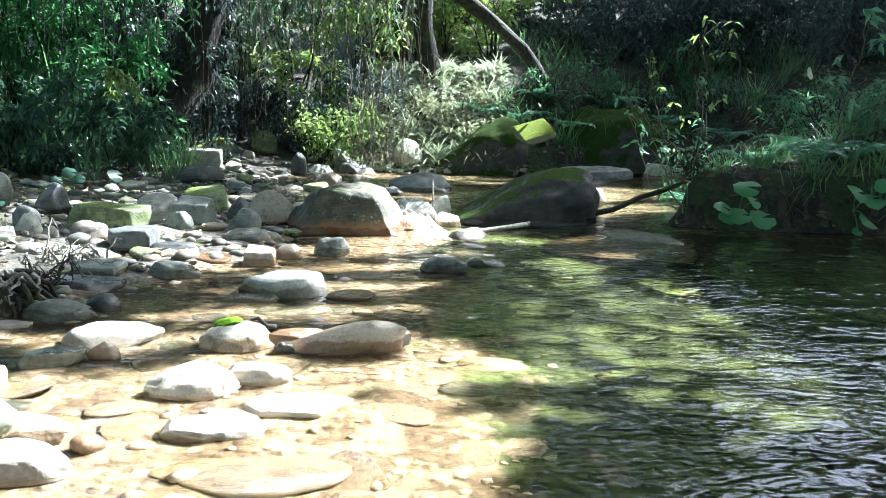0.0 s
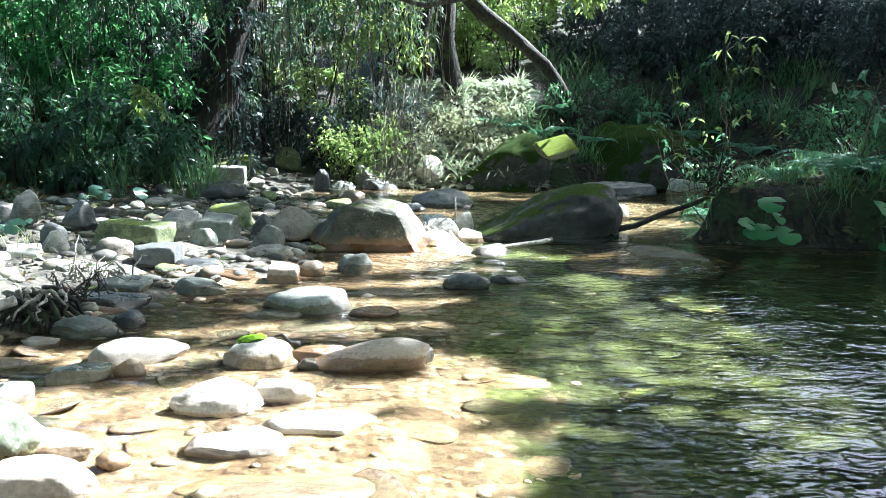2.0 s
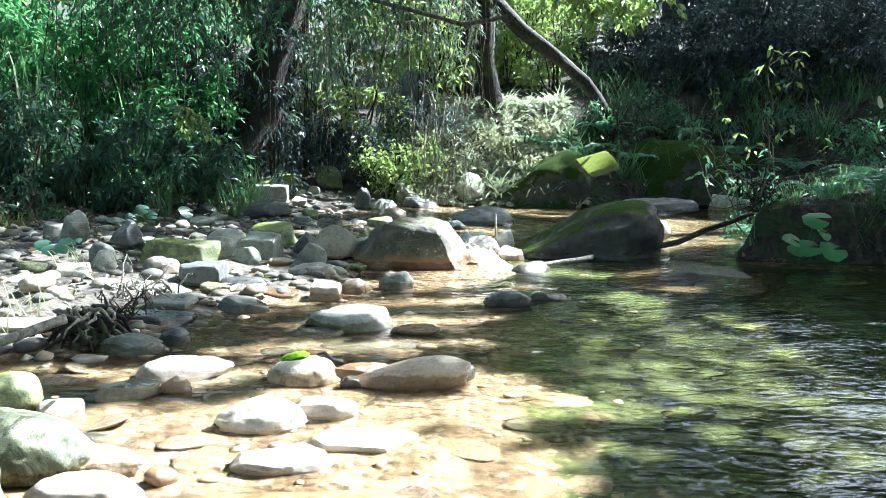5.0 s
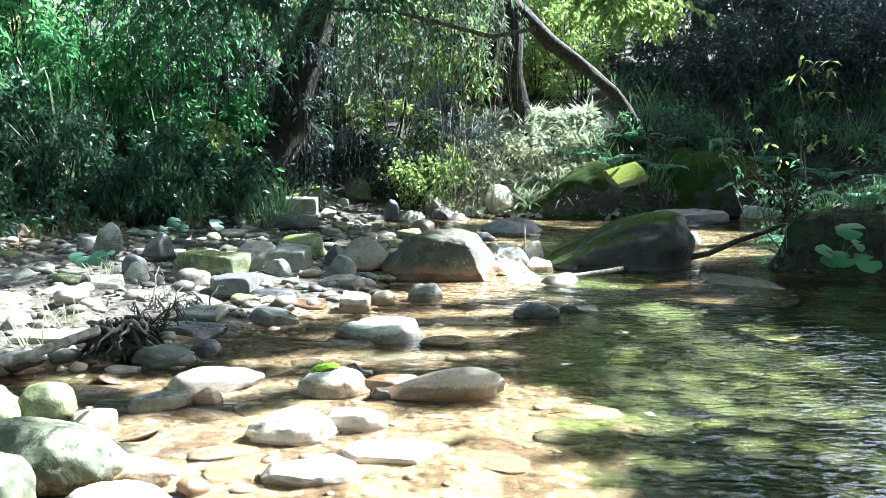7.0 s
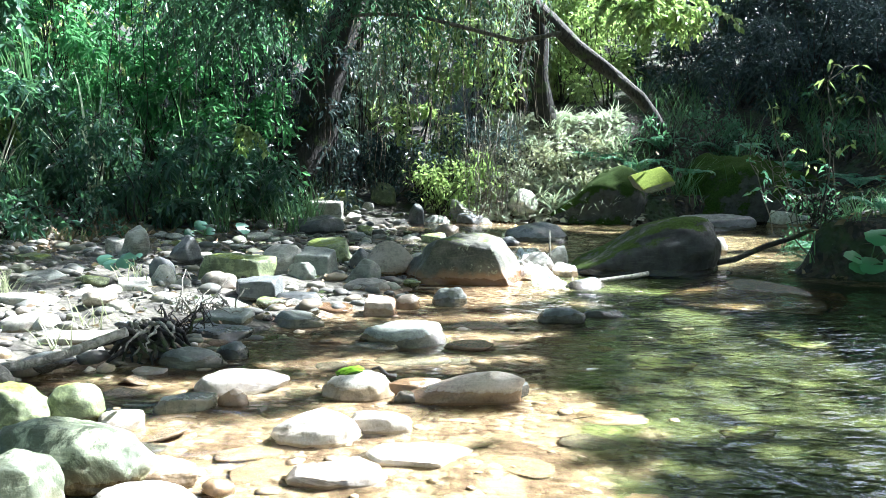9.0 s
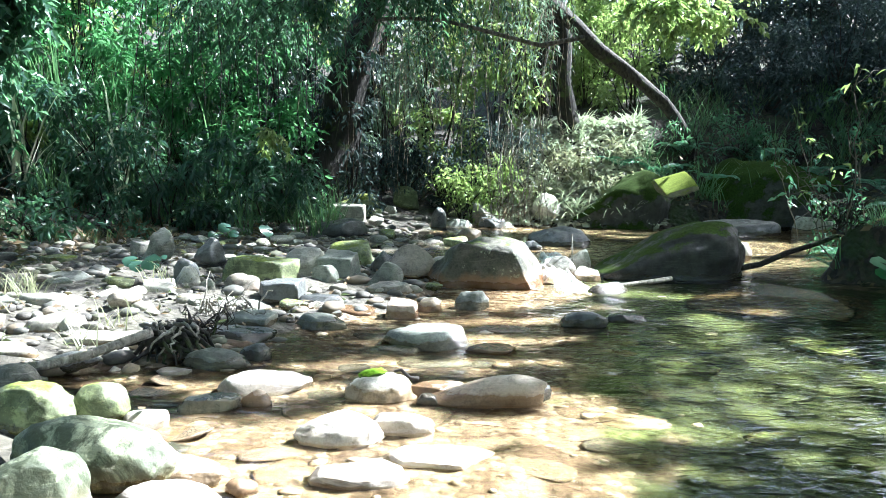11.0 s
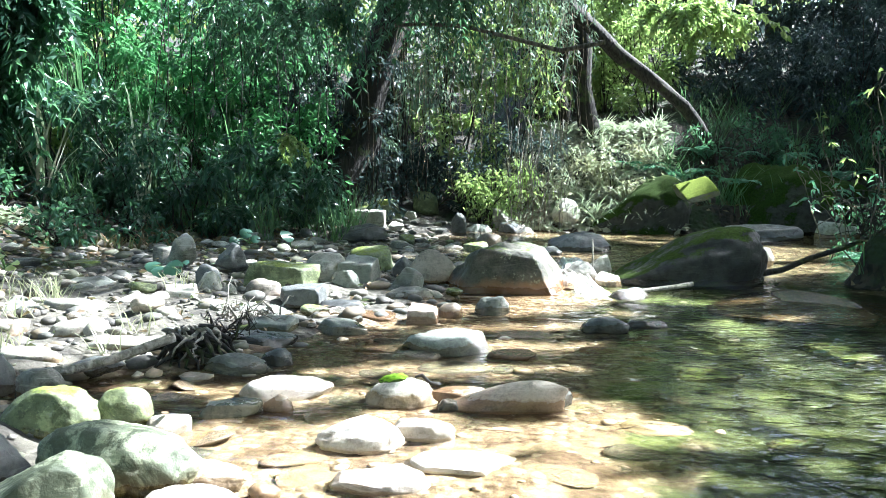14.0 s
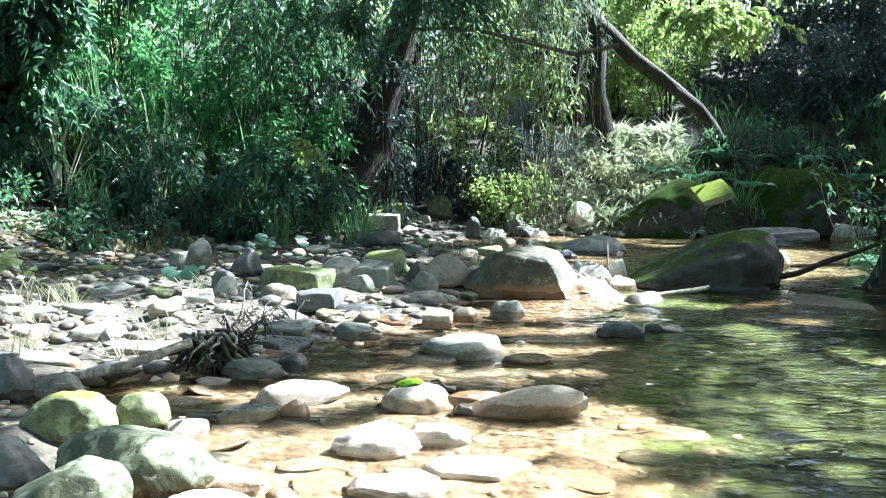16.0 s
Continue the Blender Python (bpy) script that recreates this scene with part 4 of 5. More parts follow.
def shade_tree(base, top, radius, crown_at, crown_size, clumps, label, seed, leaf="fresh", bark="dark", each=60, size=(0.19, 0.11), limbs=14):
    """A tree: trunk with limbs, and a crown of leaf clumps with gaps cut where sun is wanted."""
    dice = np.random.default_rng(seed)
    tree = thing("tree", base, label, "tree")
    centres = []
    while len(centres) < clumps:
        c = np.array(crown_at) + unit(dice.normal(size=3)) * dice.uniform(0, 1) ** 0.4 * np.array(crown_size)
        # crowns are lifted out of view and serve to shape the light
        if c[2] < 1.1 + max(c[1], 1) * 0.19 + 0.6:
            c[2] = 1.1 + max(c[1], 1) * 0.19 + 0.6 + dice.uniform(0, 1)
        az, rise = math.degrees(math.atan2(c[0], c[1])), math.degrees(math.atan2(c[2] + 1.1, math.hypot(c[0], c[1])))
        if 23.5 < az < 34 and 16.5 < rise < 32:          # crowns cut open so the pool mirrors sky
            clumps -= 1
            continue
        centres.append(c)
    centres = np.array(centres)
    ends = centres[dice.permutation(len(centres))[:limbs * 3]]
    off = np.array(base)
    trunk, *boughs = limb_runs(base, top, radius, ends, seed)
    boughs = [run for run in boughs if not over_gap(run[0])][:limbs]          # boughs keep out of the openings
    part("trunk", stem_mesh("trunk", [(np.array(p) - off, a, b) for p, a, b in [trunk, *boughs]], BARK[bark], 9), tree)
    at, way = clump_leaves(centres - off, dice.uniform(0.3, 0.6, (len(centres), 1)) * (1, 1, 0.6), each, 0.3)
    fall = (at + off)[:, 2] / TO_SUN.z
    shut = ~under_gap((at + off)[:, 0] - TO_SUN.x * fall, (at + off)[:, 1] - TO_SUN.y * fall)
    gx, gy = (at + off)[:, 0] - TO_SUN.x * fall, (at + off)[:, 1] - TO_SUN.y * fall
    loose = ((gx - 1.55) / 0.85) ** 2 + ((gy - 4.4) / 1.5) ** 2 < 1          # leaves dropped so sun reaches the pool bed
    shut &= ~(loose & (dice.uniform(0, 1, len(gx)) < 0.94))
    broken = (((gx + 1.5) / 1.9) ** 2 + ((gy - 7.2) / 2.3) ** 2 < 1) | (((gx + 1.3) / 0.9) ** 2 + ((gy - 4.3) / 0.8) ** 2 < 1) | (((gx + 4.2) / 3.4) ** 2 + ((gy - 11.2) / 1.8) ** 2 < 1)          # leaves dropped for dapples on bar and thicket
    flecks = ((gx - 3.0) / 2.0) ** 2 + ((gy - 10.4) / 3.0) ** 2 < 1          # leaves dropped for flecks of sun on the dark bank
    shut &= ~(flecks & (dice.uniform(0, 1, len(gx)) < 0.72))
    shut &= ~(broken & (dice.uniform(0, 1, len(gx)) < np.where(gy < 9.0, 0.55, 0.45)))
    at, way = at[shut], way[shut]
    part("crown", leaf_mesh("crown", at, way, rng.uniform(0.7, 1.3, len(at)) * size[0], rng.uniform(0.7, 1.2, len(at)) * size[1], LEAF[leaf]), tree)
    return tree


# mostly unseen trees, added where their crowns block the sun
shade_tree((7.2, 10.2, 2.2), (6.6, 10.9, 6.5), 0.2, (4.6, 9.4, 6.4), (3.4, 3.2, 1.8), 330, "unseen broadleaf tree added to shade the boulders and bar", 21, "lime")
shade_tree((9.6, 12.4, 3.4), (8.6, 12.8, 8.0), 0.24, (6.0, 13.2, 7.6), (3.6, 3.0, 2.0), 330, "unseen tall broadleaf tree added to shade the upstream water", 72)
shade_tree((6.3, 4.4, 0.8), (5.6, 5.0, 5.5), 0.18, (3.5, 6.3, 5.4), (3.0, 2.6, 1.3), 300, "unseen leaning broadleaf tree added to shade the shallows", 23)
shade_tree((1.24, 14.2, 0.9), (0.95, 14.3, 5.6), 0.17, (2.2, 15.4, 6.6), (3.2, 2.8, 1.8), 150, "slender tree with shaded bark at the head of the pool", 24, "lime", limbs=5)
shade_tree((0.98, 14.6, 0.9), (0.7, 14.2, 5.6), 0.12, (2.4, 11.4, 5.8), (2.6, 2.4, 1.2), 170, "thin tree beside a slender trunk", 25, limbs=4)
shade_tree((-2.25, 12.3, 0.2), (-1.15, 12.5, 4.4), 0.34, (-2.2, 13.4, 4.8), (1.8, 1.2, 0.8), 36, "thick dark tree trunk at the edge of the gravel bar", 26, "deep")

# unseen tree whose crown is added to shade the bar
shade_tree((-1.9, 15.6, 0.9), (-1.2, 12.4, 6.2), 0.18, (-0.6, 8.9, 6.8), (2.0, 1.0, 0.9), 120, "unseen slender tree added to shade the back of the bar", 31, "deep")
# crown above the view, added as something bright for the pool to mirror
shade_tree((3.6, 19.2, 2.6), (3.6, 19.0, 6.0), 0.16, (2.6, 18.6, 5.0), (2.2, 1.4, 1.4), 130, "yellow green tree added for the pool to mirror", 30, "lime")
# unseen trees added to keep sun off bank, slope and pool
shade_tree((8.6, 9.6, 3.0), (8.2, 10.0, 7.0), 0.2, (7.6, 10.0, 6.6), (2.8, 2.8, 2.0), 330, "unseen dense broadleaf tree added to shade the upper bank", 27, "deep")
shade_tree((8.0, 6.6, 1.8), (7.6, 7.0, 6.0), 0.2, (7.2, 7.4, 5.4), (2.2, 2.4, 1.8), 260, "unseen dense broadleaf tree added to shade the lower bank", 28, "deep")
shade_tree((11.5, 13.2, 4.6), (10.9, 13.6, 8.5), 0.22, (8.0, 15.6, 7.6), (3.2, 3.0, 1.8), 200, "unseen tall loose tree added to shade the wooded slope", 29, "lime")
shade_tree((12.0, 16.0, 4.4), (11.6, 16.2, 9.0), 0.24, (10.6, 16.4, 8.6), (3.0, 3.0, 1.8), 320, "unseen tall dense tree added to shade the slope from above", 33, "lime")
for n, (x, y, z, cx, cy) in enumerate([(17.5, 21.5, 14.2, 14.6, 19.0), (18.5, 17.0, 13.0, 15.2, 15.6), (13.0, 24.5, 14.0, 11.2, 22.4)]):
    shade_tree((x, y, float(land(x, y))), (x - 0.8, y - 0.6, z - 1.5), 0.32, (cx, cy, z), (4.2, 3.2, 1.5), 380, "unseen tall dense tree added to keep sun off the slope", 35 + n, "deep", each=44, size=(0.4, 0.24))
shade_tree((7.6, 3.2, 0.8), (7.0, 3.6, 5.4), 0.18, (5.7, 4.1, 5.2), (2.4, 2.0, 1.2), 240, "unseen leafy tree added to shade the near pool", 34)

# unseen trees behind and beside the camera, added to cut sky light
for n, (x, y) in enumerate([(-6.5, -2.5), (0.5, -4.5), (6.0, -3.0), (-9.5, 3.5), (-9.8, 8.4)]):
    z = float(land(x, y))
    shade_tree((x, y, z), (x * 0.9, y * 0.9, z + 6.0), 0.22, (x * 0.75, y * 0.75, z + 6.6), (3.6, 3.2, 1.8), 300, "unseen broadleaf tree added to block sky light", 60 + n, "deep", each=40, size=(0.34, 0.2))
# unseen overhead crowns, added to deepen the shade below
for n, (x, y, z, foot) in enumerate([(-1.2, 2.2, 9.6, -0.5), (-3.6, 5.4, 9.2, 5.0), (-2.2, 7.9, 9.8, 7.0), (-6.4, 8.0, 8.6, 9.5), (-7.6, 11.6, 8.8, 11.0), (0.4, -1.4, 9.4, -4.0), (-5.0, 1.4, 8.6, 2.0)]):
    shade_tree((-10.5 - 0.3 * n, foot, float(land(-10.5 - 0.3 * n, foot))), (x - 2.4, y, z - 0.6), 0.26, (x, y, z), (2.9, 2.2, 1.1), 300, "unseen tall tree added overhead to block sky light", 80 + n, "deep", each=40, size=(0.42, 0.25))
# bright crowns above the view, added for the green reflection in the pool
for n, (x, y, top) in enumerate([(-2.4, 20.6, 9.2), (0.5, 21.0, 9.4), (3.2, 21.6, 10.0), (5.9, 21.4, 10.4), (8.4, 19.6, 9.0), (6.4, 18.4, 7.0), (4.6, 19.0, 7.2)]):
    shade_tree((x, y, 2.4), (x + 0.2, y, top), 0.2, (x, y, top + 0.2), (2.4, 1.8, 4.6), 210, "tall yellow green tree added for green reflections in the pool", 50 + n, "lime", each=34, size=(0.3, 0.16))

# ---- undergrowth ----
def bush(place, size, count, leaf, label, length, width, seed, stems=7, hang=0.2, name="shrub", bark="dark"):
    """A shrub: thin stems and a loose, uneven body of leaves in clumps."""
    dice = np.random.default_rng(seed)
    x, y = place
    z = float(land(x, y))
    ob = thing(name, (x, y, z), label, name)
    tips = dice.normal(size=(stems, 3)) * np.array(size) * (0.38, 0.38, 0.15) + (0, 0, size[2] * 0.95)
    for i, t in enumerate(tips):
        part("stem", stem_mesh("stem", [(curved((dice.normal(0, 0.05), dice.normal(0, 0.05), -0.08), t, -0.1, 7, 0.03, seed + i), 0.012, 0.003)], BARK[bark], 5), ob)
    clumps = max(count // 62, 5)
    centres = dice.uniform(-1, 1, (clumps, 3)) * np.array(size) * (0.5, 0.5, 0.5) + (0, 0, size[2] * 0.55)
    at, way = clump_leaves(centres, dice.uniform(0.12, 0.32, (clumps, 1)) * (1, 1, 0.8), 62, hang)
    part("foliage", leaf_mesh("foliage", at, way, rng.uniform(0.6, 1.35, len(at)) * length, rng.uniform(0.7, 1.2, len(at)) * width, LEAF[leaf]), ob)
    return ob


def row_of_bushes(spots, size, count, leaf, label, length, width, seed, hang=0.2, name="shrub"):
    dice = np.random.default_rng(seed)
    for n, (x, y) in enumerate(spots):
        s = np.array(size) * dice.uniform(0.8, 1.25, 3)
        bush((x, y), tuple(s), count, leaf, label, length, width, seed * 10 + n, hang=hang, name=name)


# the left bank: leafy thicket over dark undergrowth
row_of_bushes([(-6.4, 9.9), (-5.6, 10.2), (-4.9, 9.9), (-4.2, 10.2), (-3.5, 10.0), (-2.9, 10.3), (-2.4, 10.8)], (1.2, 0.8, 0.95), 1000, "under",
              "low undergrowth at the edge of the gravel bar, greens darkened for shade", 0.125, 0.05, 31, 0.5)
row_of_bushes([(-6.9, 11.2), (-6.0, 11.4), (-5.1, 11.2), (-4.2, 11.5), (-3.4, 11.3), (-2.8, 11.8)], (1.3, 0.9, 1.7), 1300, "fresh",
              "dark leafy shrubs under the thicket", 0.13, 0.055, 39, 0.3)
row_of_bushes([(-7.6, 12.4), (-6.5, 12.6), (-5.4, 12.5), (-4.4, 12.7), (-3.4, 12.9)], (1.7, 1.2, 3.0), 1600, "fresh",
              "tall bright green leafy thicket on the bank", 0.17, 0.075, 32)
row_of_bushes([(-8.6, 15.0), (-6.8, 15.4), (-5.0, 15.2), (-3.2, 15.6)], (2.4, 1.6, 4.4), 2400, "lime",
              "sunlit yellow green foliage behind the thicket", 0.19, 0.085, 33)
# added dark shrubs stand in for the shaded hollow round the trunk
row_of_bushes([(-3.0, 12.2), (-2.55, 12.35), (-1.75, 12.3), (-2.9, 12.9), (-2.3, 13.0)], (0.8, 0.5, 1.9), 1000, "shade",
              "dark filler shrubs added for the shaded hollow round the trunk", 0.11, 0.045, 47, 0.5)
row_of_bushes([(-5.6, 9.0), (-5.0, 8.6), (-4.5, 9.1), (-4.2, 8.3), (-5.3, 8.0), (-4.8, 7.6), (-6.0, 8.3), (-3.7, 9.0)], (0.6, 0.5, 0.24), 300, "deep",
              "low dark green plants on the soil beside the bar", 0.09, 0.045, 48, 0.2, "herb")
# the middle: hanging narrow leaves
row_of_bushes([(-0.6, 13.7), (0.15, 14.0), (0.5, 15.2)], (1.2, 0.9, 3.2), 1500, "lime",
              "loose sunlit leafy shrub with small yellow green leaves", 0.10, 0.045, 34, 0.5)
row_of_bushes([(-1.5, 13.8), (-1.0, 14.8)], (1.3, 1.0, 3.4), 1700, "grey",
              "hanging narrow grey green leaves on drooping shoots", 0.13, 0.036, 53, 0.9, "willow_shrub")
row_of_bushes([(-1.0, 16.6), (0.6, 17.0), (2.0, 16.8), (3.0, 17.2)], (2.0, 1.2, 4.6), 2800, "lime",
              "bright sunlit foliage at the end of the valley", 0.17, 0.075, 35, 0.4)
row_of_bushes([(1.6, 15.4), (2.3, 15.2), (1.0, 15.6), (2.0, 16.0)], (1.0, 0.8, 1.9), 1800, "lime", "sunlit pale leaves behind the slender trunks", 0.10, 0.045, 43, 0.3)
row_of_bushes([(0.5, 13.0), (1.0, 13.3), (1.5, 13.2), (0.9, 13.6), (1.7, 13.6), (0.3, 13.5), (2.0, 13.1)], (0.6, 0.5, 0.22), 180, "dry_grass", "low pale herbs on the sunny slope", 0.09, 0.035, 44, 0.1, "herb")
# added dark shrubs stand in for shade below the hanging leaves
row_of_bushes([(-2.5, 13.3), (-1.7, 13.3), (-1.1, 13.2), (-0.4, 13.4), (0.2, 13.3)], (1.0, 0.5, 0.7), 900, "shade", "dark filler shrubs added for the shade under the hanging leaves", 0.085, 0.035, 45, 0.3)
row_of_bushes([(-0.25, 12.6), (0.1, 12.9)], (0.8, 0.5, 0.85), 900, "lime", "low sunlit yellow green shrub before the hanging leaves", 0.08, 0.035, 41)
# the right bank: dark slope
row_of_bushes([(3.0, 13.6), (3.7, 13.7), (4.5, 13.6), (5.4, 13.0), (6.0, 12.0)], (1.2, 0.8, 0.5), 600, "deep",
              "dark low plants hanging over mossy rocks", 0.085, 0.03, 36, 0.5)
row_of_bushes([(4.0, 9.6), (4.9, 9.0), (5.6, 10.6), (5.0, 8.0), (6.0, 8.2), (5.8, 7.2)], (1.1, 0.9, 0.7), 800, "deep",
              "dark shaded plants on the steep bank", 0.08, 0.03, 37, 0.3)
# leaf colour of these slope rows carries the shade
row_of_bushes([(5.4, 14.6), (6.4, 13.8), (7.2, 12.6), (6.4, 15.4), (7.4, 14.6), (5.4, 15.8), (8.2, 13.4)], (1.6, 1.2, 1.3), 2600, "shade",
              "tall foliage of the wooded slope with shade in its leaf colour", 0.11, 0.045, 42)
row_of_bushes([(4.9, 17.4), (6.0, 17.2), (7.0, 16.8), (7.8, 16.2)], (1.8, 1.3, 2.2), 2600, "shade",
              "dense growth of the steep slope with shade in its leaf colour", 0.13, 0.055, 46)
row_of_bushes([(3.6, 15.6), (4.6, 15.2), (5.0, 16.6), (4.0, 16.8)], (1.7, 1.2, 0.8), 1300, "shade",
              "wooded slope foliage coloured dark for its shade", 0.11, 0.045, 38)


def hanging_spray(place, size, count, leaf, label, seed, length=0.12, width=0.028):
    """A drooping leafy branch that hangs in from above: thin twigs with rows of leaves."""
    dice = np.random.default_rng(seed)
    ob = thing("hanging_branch", place, label, "branch")
    runs, at, way = [], [], []
    for n in range(count):
        a = np.array((dice.normal(0, 0.3) * size[0], dice.normal(0, 0.3) * size[1], size[2] * dice.uniform(0.5, 1.0)))
        out = np.array((dice.normal(0, 0.55), dice.normal(0, 0.4), 0.0)) * size[0]
        b = a + out + (0, 0, -size[2] * dice.uniform(0.3, 0.9))
        line = curved(a, b, -0.12, 14, 0.01, seed * 50 + n)
        runs.append((line, 0.006, 0.002))
        go = unit(np.gradient(line, axis=0))
        side = unit(np.cross(go, (0, 0, 1.0)) + 1e-6)
        for s in (-1, 1):
            for k in range(2, 14):
                for j in range(2):
                    at.append(line[k] + dice.normal(0, 0.012, 3))
                    way.append(go[k] * 0.6 + s * side[k] + dice.normal(0, 0.4, 3) + (0, 0, -0.35))
    for run in runs:
        part("twig", stem_mesh("twig", [run], BARK["dark"], 4), ob)
    part("foliage", leaf_mesh("foliage", np.array(at), np.array(way), dice.uniform(0.6, 1.2, len(at)) * length, width, LEAF[leaf]), ob)
    return ob


for n, (x, y, z) in enumerate([(-3.3, 11.3, 2.2), (-2.75, 10.5, 2.35), (-1.2, 10.6, 2.3), (-2.9, 11.4, 1.95), (-2.05, 10.4, 2.1), (-0.6, 10.6, 2.3)]):
    hanging_spray((x, y, z), (0.8, 0.5, 1.1), 30, "deep", "dark feathery branch drooping over the bank", 600 + n)
for n, (x, y, z) in enumerate([(-0.9, 11.8, 1.7), (0.2, 12.2, 1.9), (0.8, 12.6, 2.3)]):
    hanging_spray((x, y, z), (0.5, 0.4, 1.7), 17, "grey", "thin hanging shoots with narrow grey green leaves", 620 + n, 0.1, 0.02)
for n, (x, y, z) in enumerate([(1.95, 10.3, 2.3), (2.3, 10.4, 2.2), (2.15, 10.7, 2.45)]):
    hanging_spray((x, y, z), (0.42, 0.3, 0.3), 13, "lime", "pale yellow green sunlit spray of leaves", 640 + n, 0.10, 0.042)


for n, (x, y, z) in enumerate([(-5.1, 9.2, 1.9), (-4.75, 9.3, 2.2), (-5.3, 9.5, 1.3)]):
    hanging_spray((x, y, z), (0.5, 0.4, 0.9), 26, "deep", "dark broad leaved branch hanging into the clearing", 660 + n, 0.15, 0.075)


for n, (x, y, z) in enumerate([(-2.43, 10.1, 0.95), (-4.9, 9.9, 1.05)]):
    hanging_spray((x, y, z), (0.24, 0.2, 0.24), 3, "lime", "yellow green sunlit leafy twig before the thicket", 680 + n, 0.11, 0.055)
# added dark shrubs that block the sky from the pool's reflection
row_of_bushes([(8.6, 16.2), (9.6, 15.6), (10.6, 15.0), (11.4, 14.2)], (1.7, 1.2, 1.9), 1300, "shade", "dark shrubs added so the pool mirrors a dark slope", 0.14, 0.06, 49)


def far_wood():
    """Woods that close the valley on all sides; the unseen sides are added to cut sky light."""
    dice = np.random.default_rng(40)
    turn = dice.uniform(-math.pi, math.pi, 3000)
    dist = dice.uniform(19, 34, 3000) - 6 * (np.abs(turn) > 1.3)
    x, y = np.sin(turn) * dist, np.cos(turn) * dist
    thin = (turn > 0.04) & (turn < 1.1) & (dice.uniform(0, 1, 3000) > 0.6)
    z = land(x, y) + dice.uniform(0.2, 4.6, len(x)) * np.where(np.abs(turn) > 1.2, 1.8, np.where(thin, 0.6, 1.1))
    # woods cut away here so the pool mirrors bright sky
    gap = (np.degrees(turn) > 24) & (np.degrees(turn) < 35) & (z + 1.1 > 0.31 * np.hypot(x, y))
    x, y, z = x[~gap], y[~gap], z[~gap]
    at, way = clump_leaves(np.stack([x, y, z], -1), dice.uniform(0.5, 1.1, (len(x), 1)) * (1, 1, 0.8), 34, 0.3)
    long, wide = rng.uniform(0.18, 0.34, len(at)), rng.uniform(0.09, 0.16, len(at))
    # lower slope gets the shade-toned leaf, the rest the bright one
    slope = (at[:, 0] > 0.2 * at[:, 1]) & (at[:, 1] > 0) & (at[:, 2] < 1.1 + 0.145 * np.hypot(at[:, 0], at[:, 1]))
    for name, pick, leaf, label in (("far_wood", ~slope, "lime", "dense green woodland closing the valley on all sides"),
                                    ("slope_wood", slope, "shade", "woodland on the steep slope with shade put into its leaf colour")):
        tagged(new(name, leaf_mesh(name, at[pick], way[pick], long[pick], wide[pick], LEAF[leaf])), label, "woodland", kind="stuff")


far_wood()


# ---- grasses, ferns and small plants ----
def on_land(x, y, lift=0.0):
    x, y = np.asarray(x, float), np.asarray(y, float)
    return np.stack([x, y, land(x, y) + lift], -1)


def grass_patch(name, count, x0, x1, y0, y1, high, spread, width, leaf, label, seed, low=0.0, lift=0.0, bend=0.35):
    """Arching blades rooted over a patch of ground, in tufts."""
    dice = np.random.default_rng(seed)
    tufts = max(count // 22, 1)
    tx, ty = dice.uniform(x0, x1, tufts), dice.uniform(y0, y1, tufts)
    pick = dice.integers(0, tufts, count)
    x, y = tx[pick] + dice.normal(0, 0.06, count), ty[pick] + dice.normal(0, 0.06, count)
    keep = shore_distance(x, y) > low
    roots = on_land(x[keep], y[keep], lift)
    turn = dice.uniform(0, 2 * np.pi, len(roots))
    reach = dice.uniform(0.4, 1.0, len(roots)) * spread
    tips = roots + np.stack([np.cos(turn) * reach, np.sin(turn) * reach - 0.12 * spread, dice.uniform(0.15, 1.0, len(roots)) * high], -1)
    ob = new(name, blade_mesh(name, roots, tips, dice.uniform(0.6, 1.3, len(roots)) * width, LEAF[leaf], bend))
    return tagged(ob, label, "grass", kind="stuff")


grass_patch("reed_grass", 800, -8.0, -2.9, 10.5, 11.6, 1.2, 0.55, 0.026, "grass", "tall arching reed grass on the bank", 71, bend=0.5)
grass_patch("pale_reeds", 46, -5.0, -4.0, 9.7, 10.3, 0.8, 0.9, 0.036, "straw", "pale sunlit reed blades before the thicket", 79, bend=0.8)
grass_patch("bank_grass", 900, -7.0, -1.6, 9.4, 11.4, 0.42, 0.4, 0.012, "grass", "thin drooping grass at the foot of the thicket", 72, 1.0, bend=0.6)
grass_patch("bar_grass", 260, -3.4, -1.8, 4.4, 6.4, 0.09, 0.2, 0.007, "dry_grass", "sparse sunlit grass between the stones", 73, 0.3, bend=0.6)
grass_patch("ledge_grass", 2200, 2.8, 6.0, 7.3, 9.6, 0.2, 0.22, 0.009, "grass", "short grass on the mossy ledge of the bank", 74, 0.05)
grass_patch("slope_grass", 1500, 2.3, 6.5, 12.6, 15.5, 0.4, 0.45, 0.012, "grass", "shaded grass on the slope above the rocks", 75, 0.1)
grass_patch("straw", 1800, 0.1, 2.4, 12.5, 14.6, 0.17, 0.45, 0.016, "straw", "pale dry stalks and litter on the sunny slope", 76, 0.05, bend=0.2)
grass_patch("litter_plants", 900, -6.5, -3.0, 8.2, 10.2, 0.12, 0.2, 0.016, "dead", "dead stalks and leaves at the back of the bar", 77, 0.5)


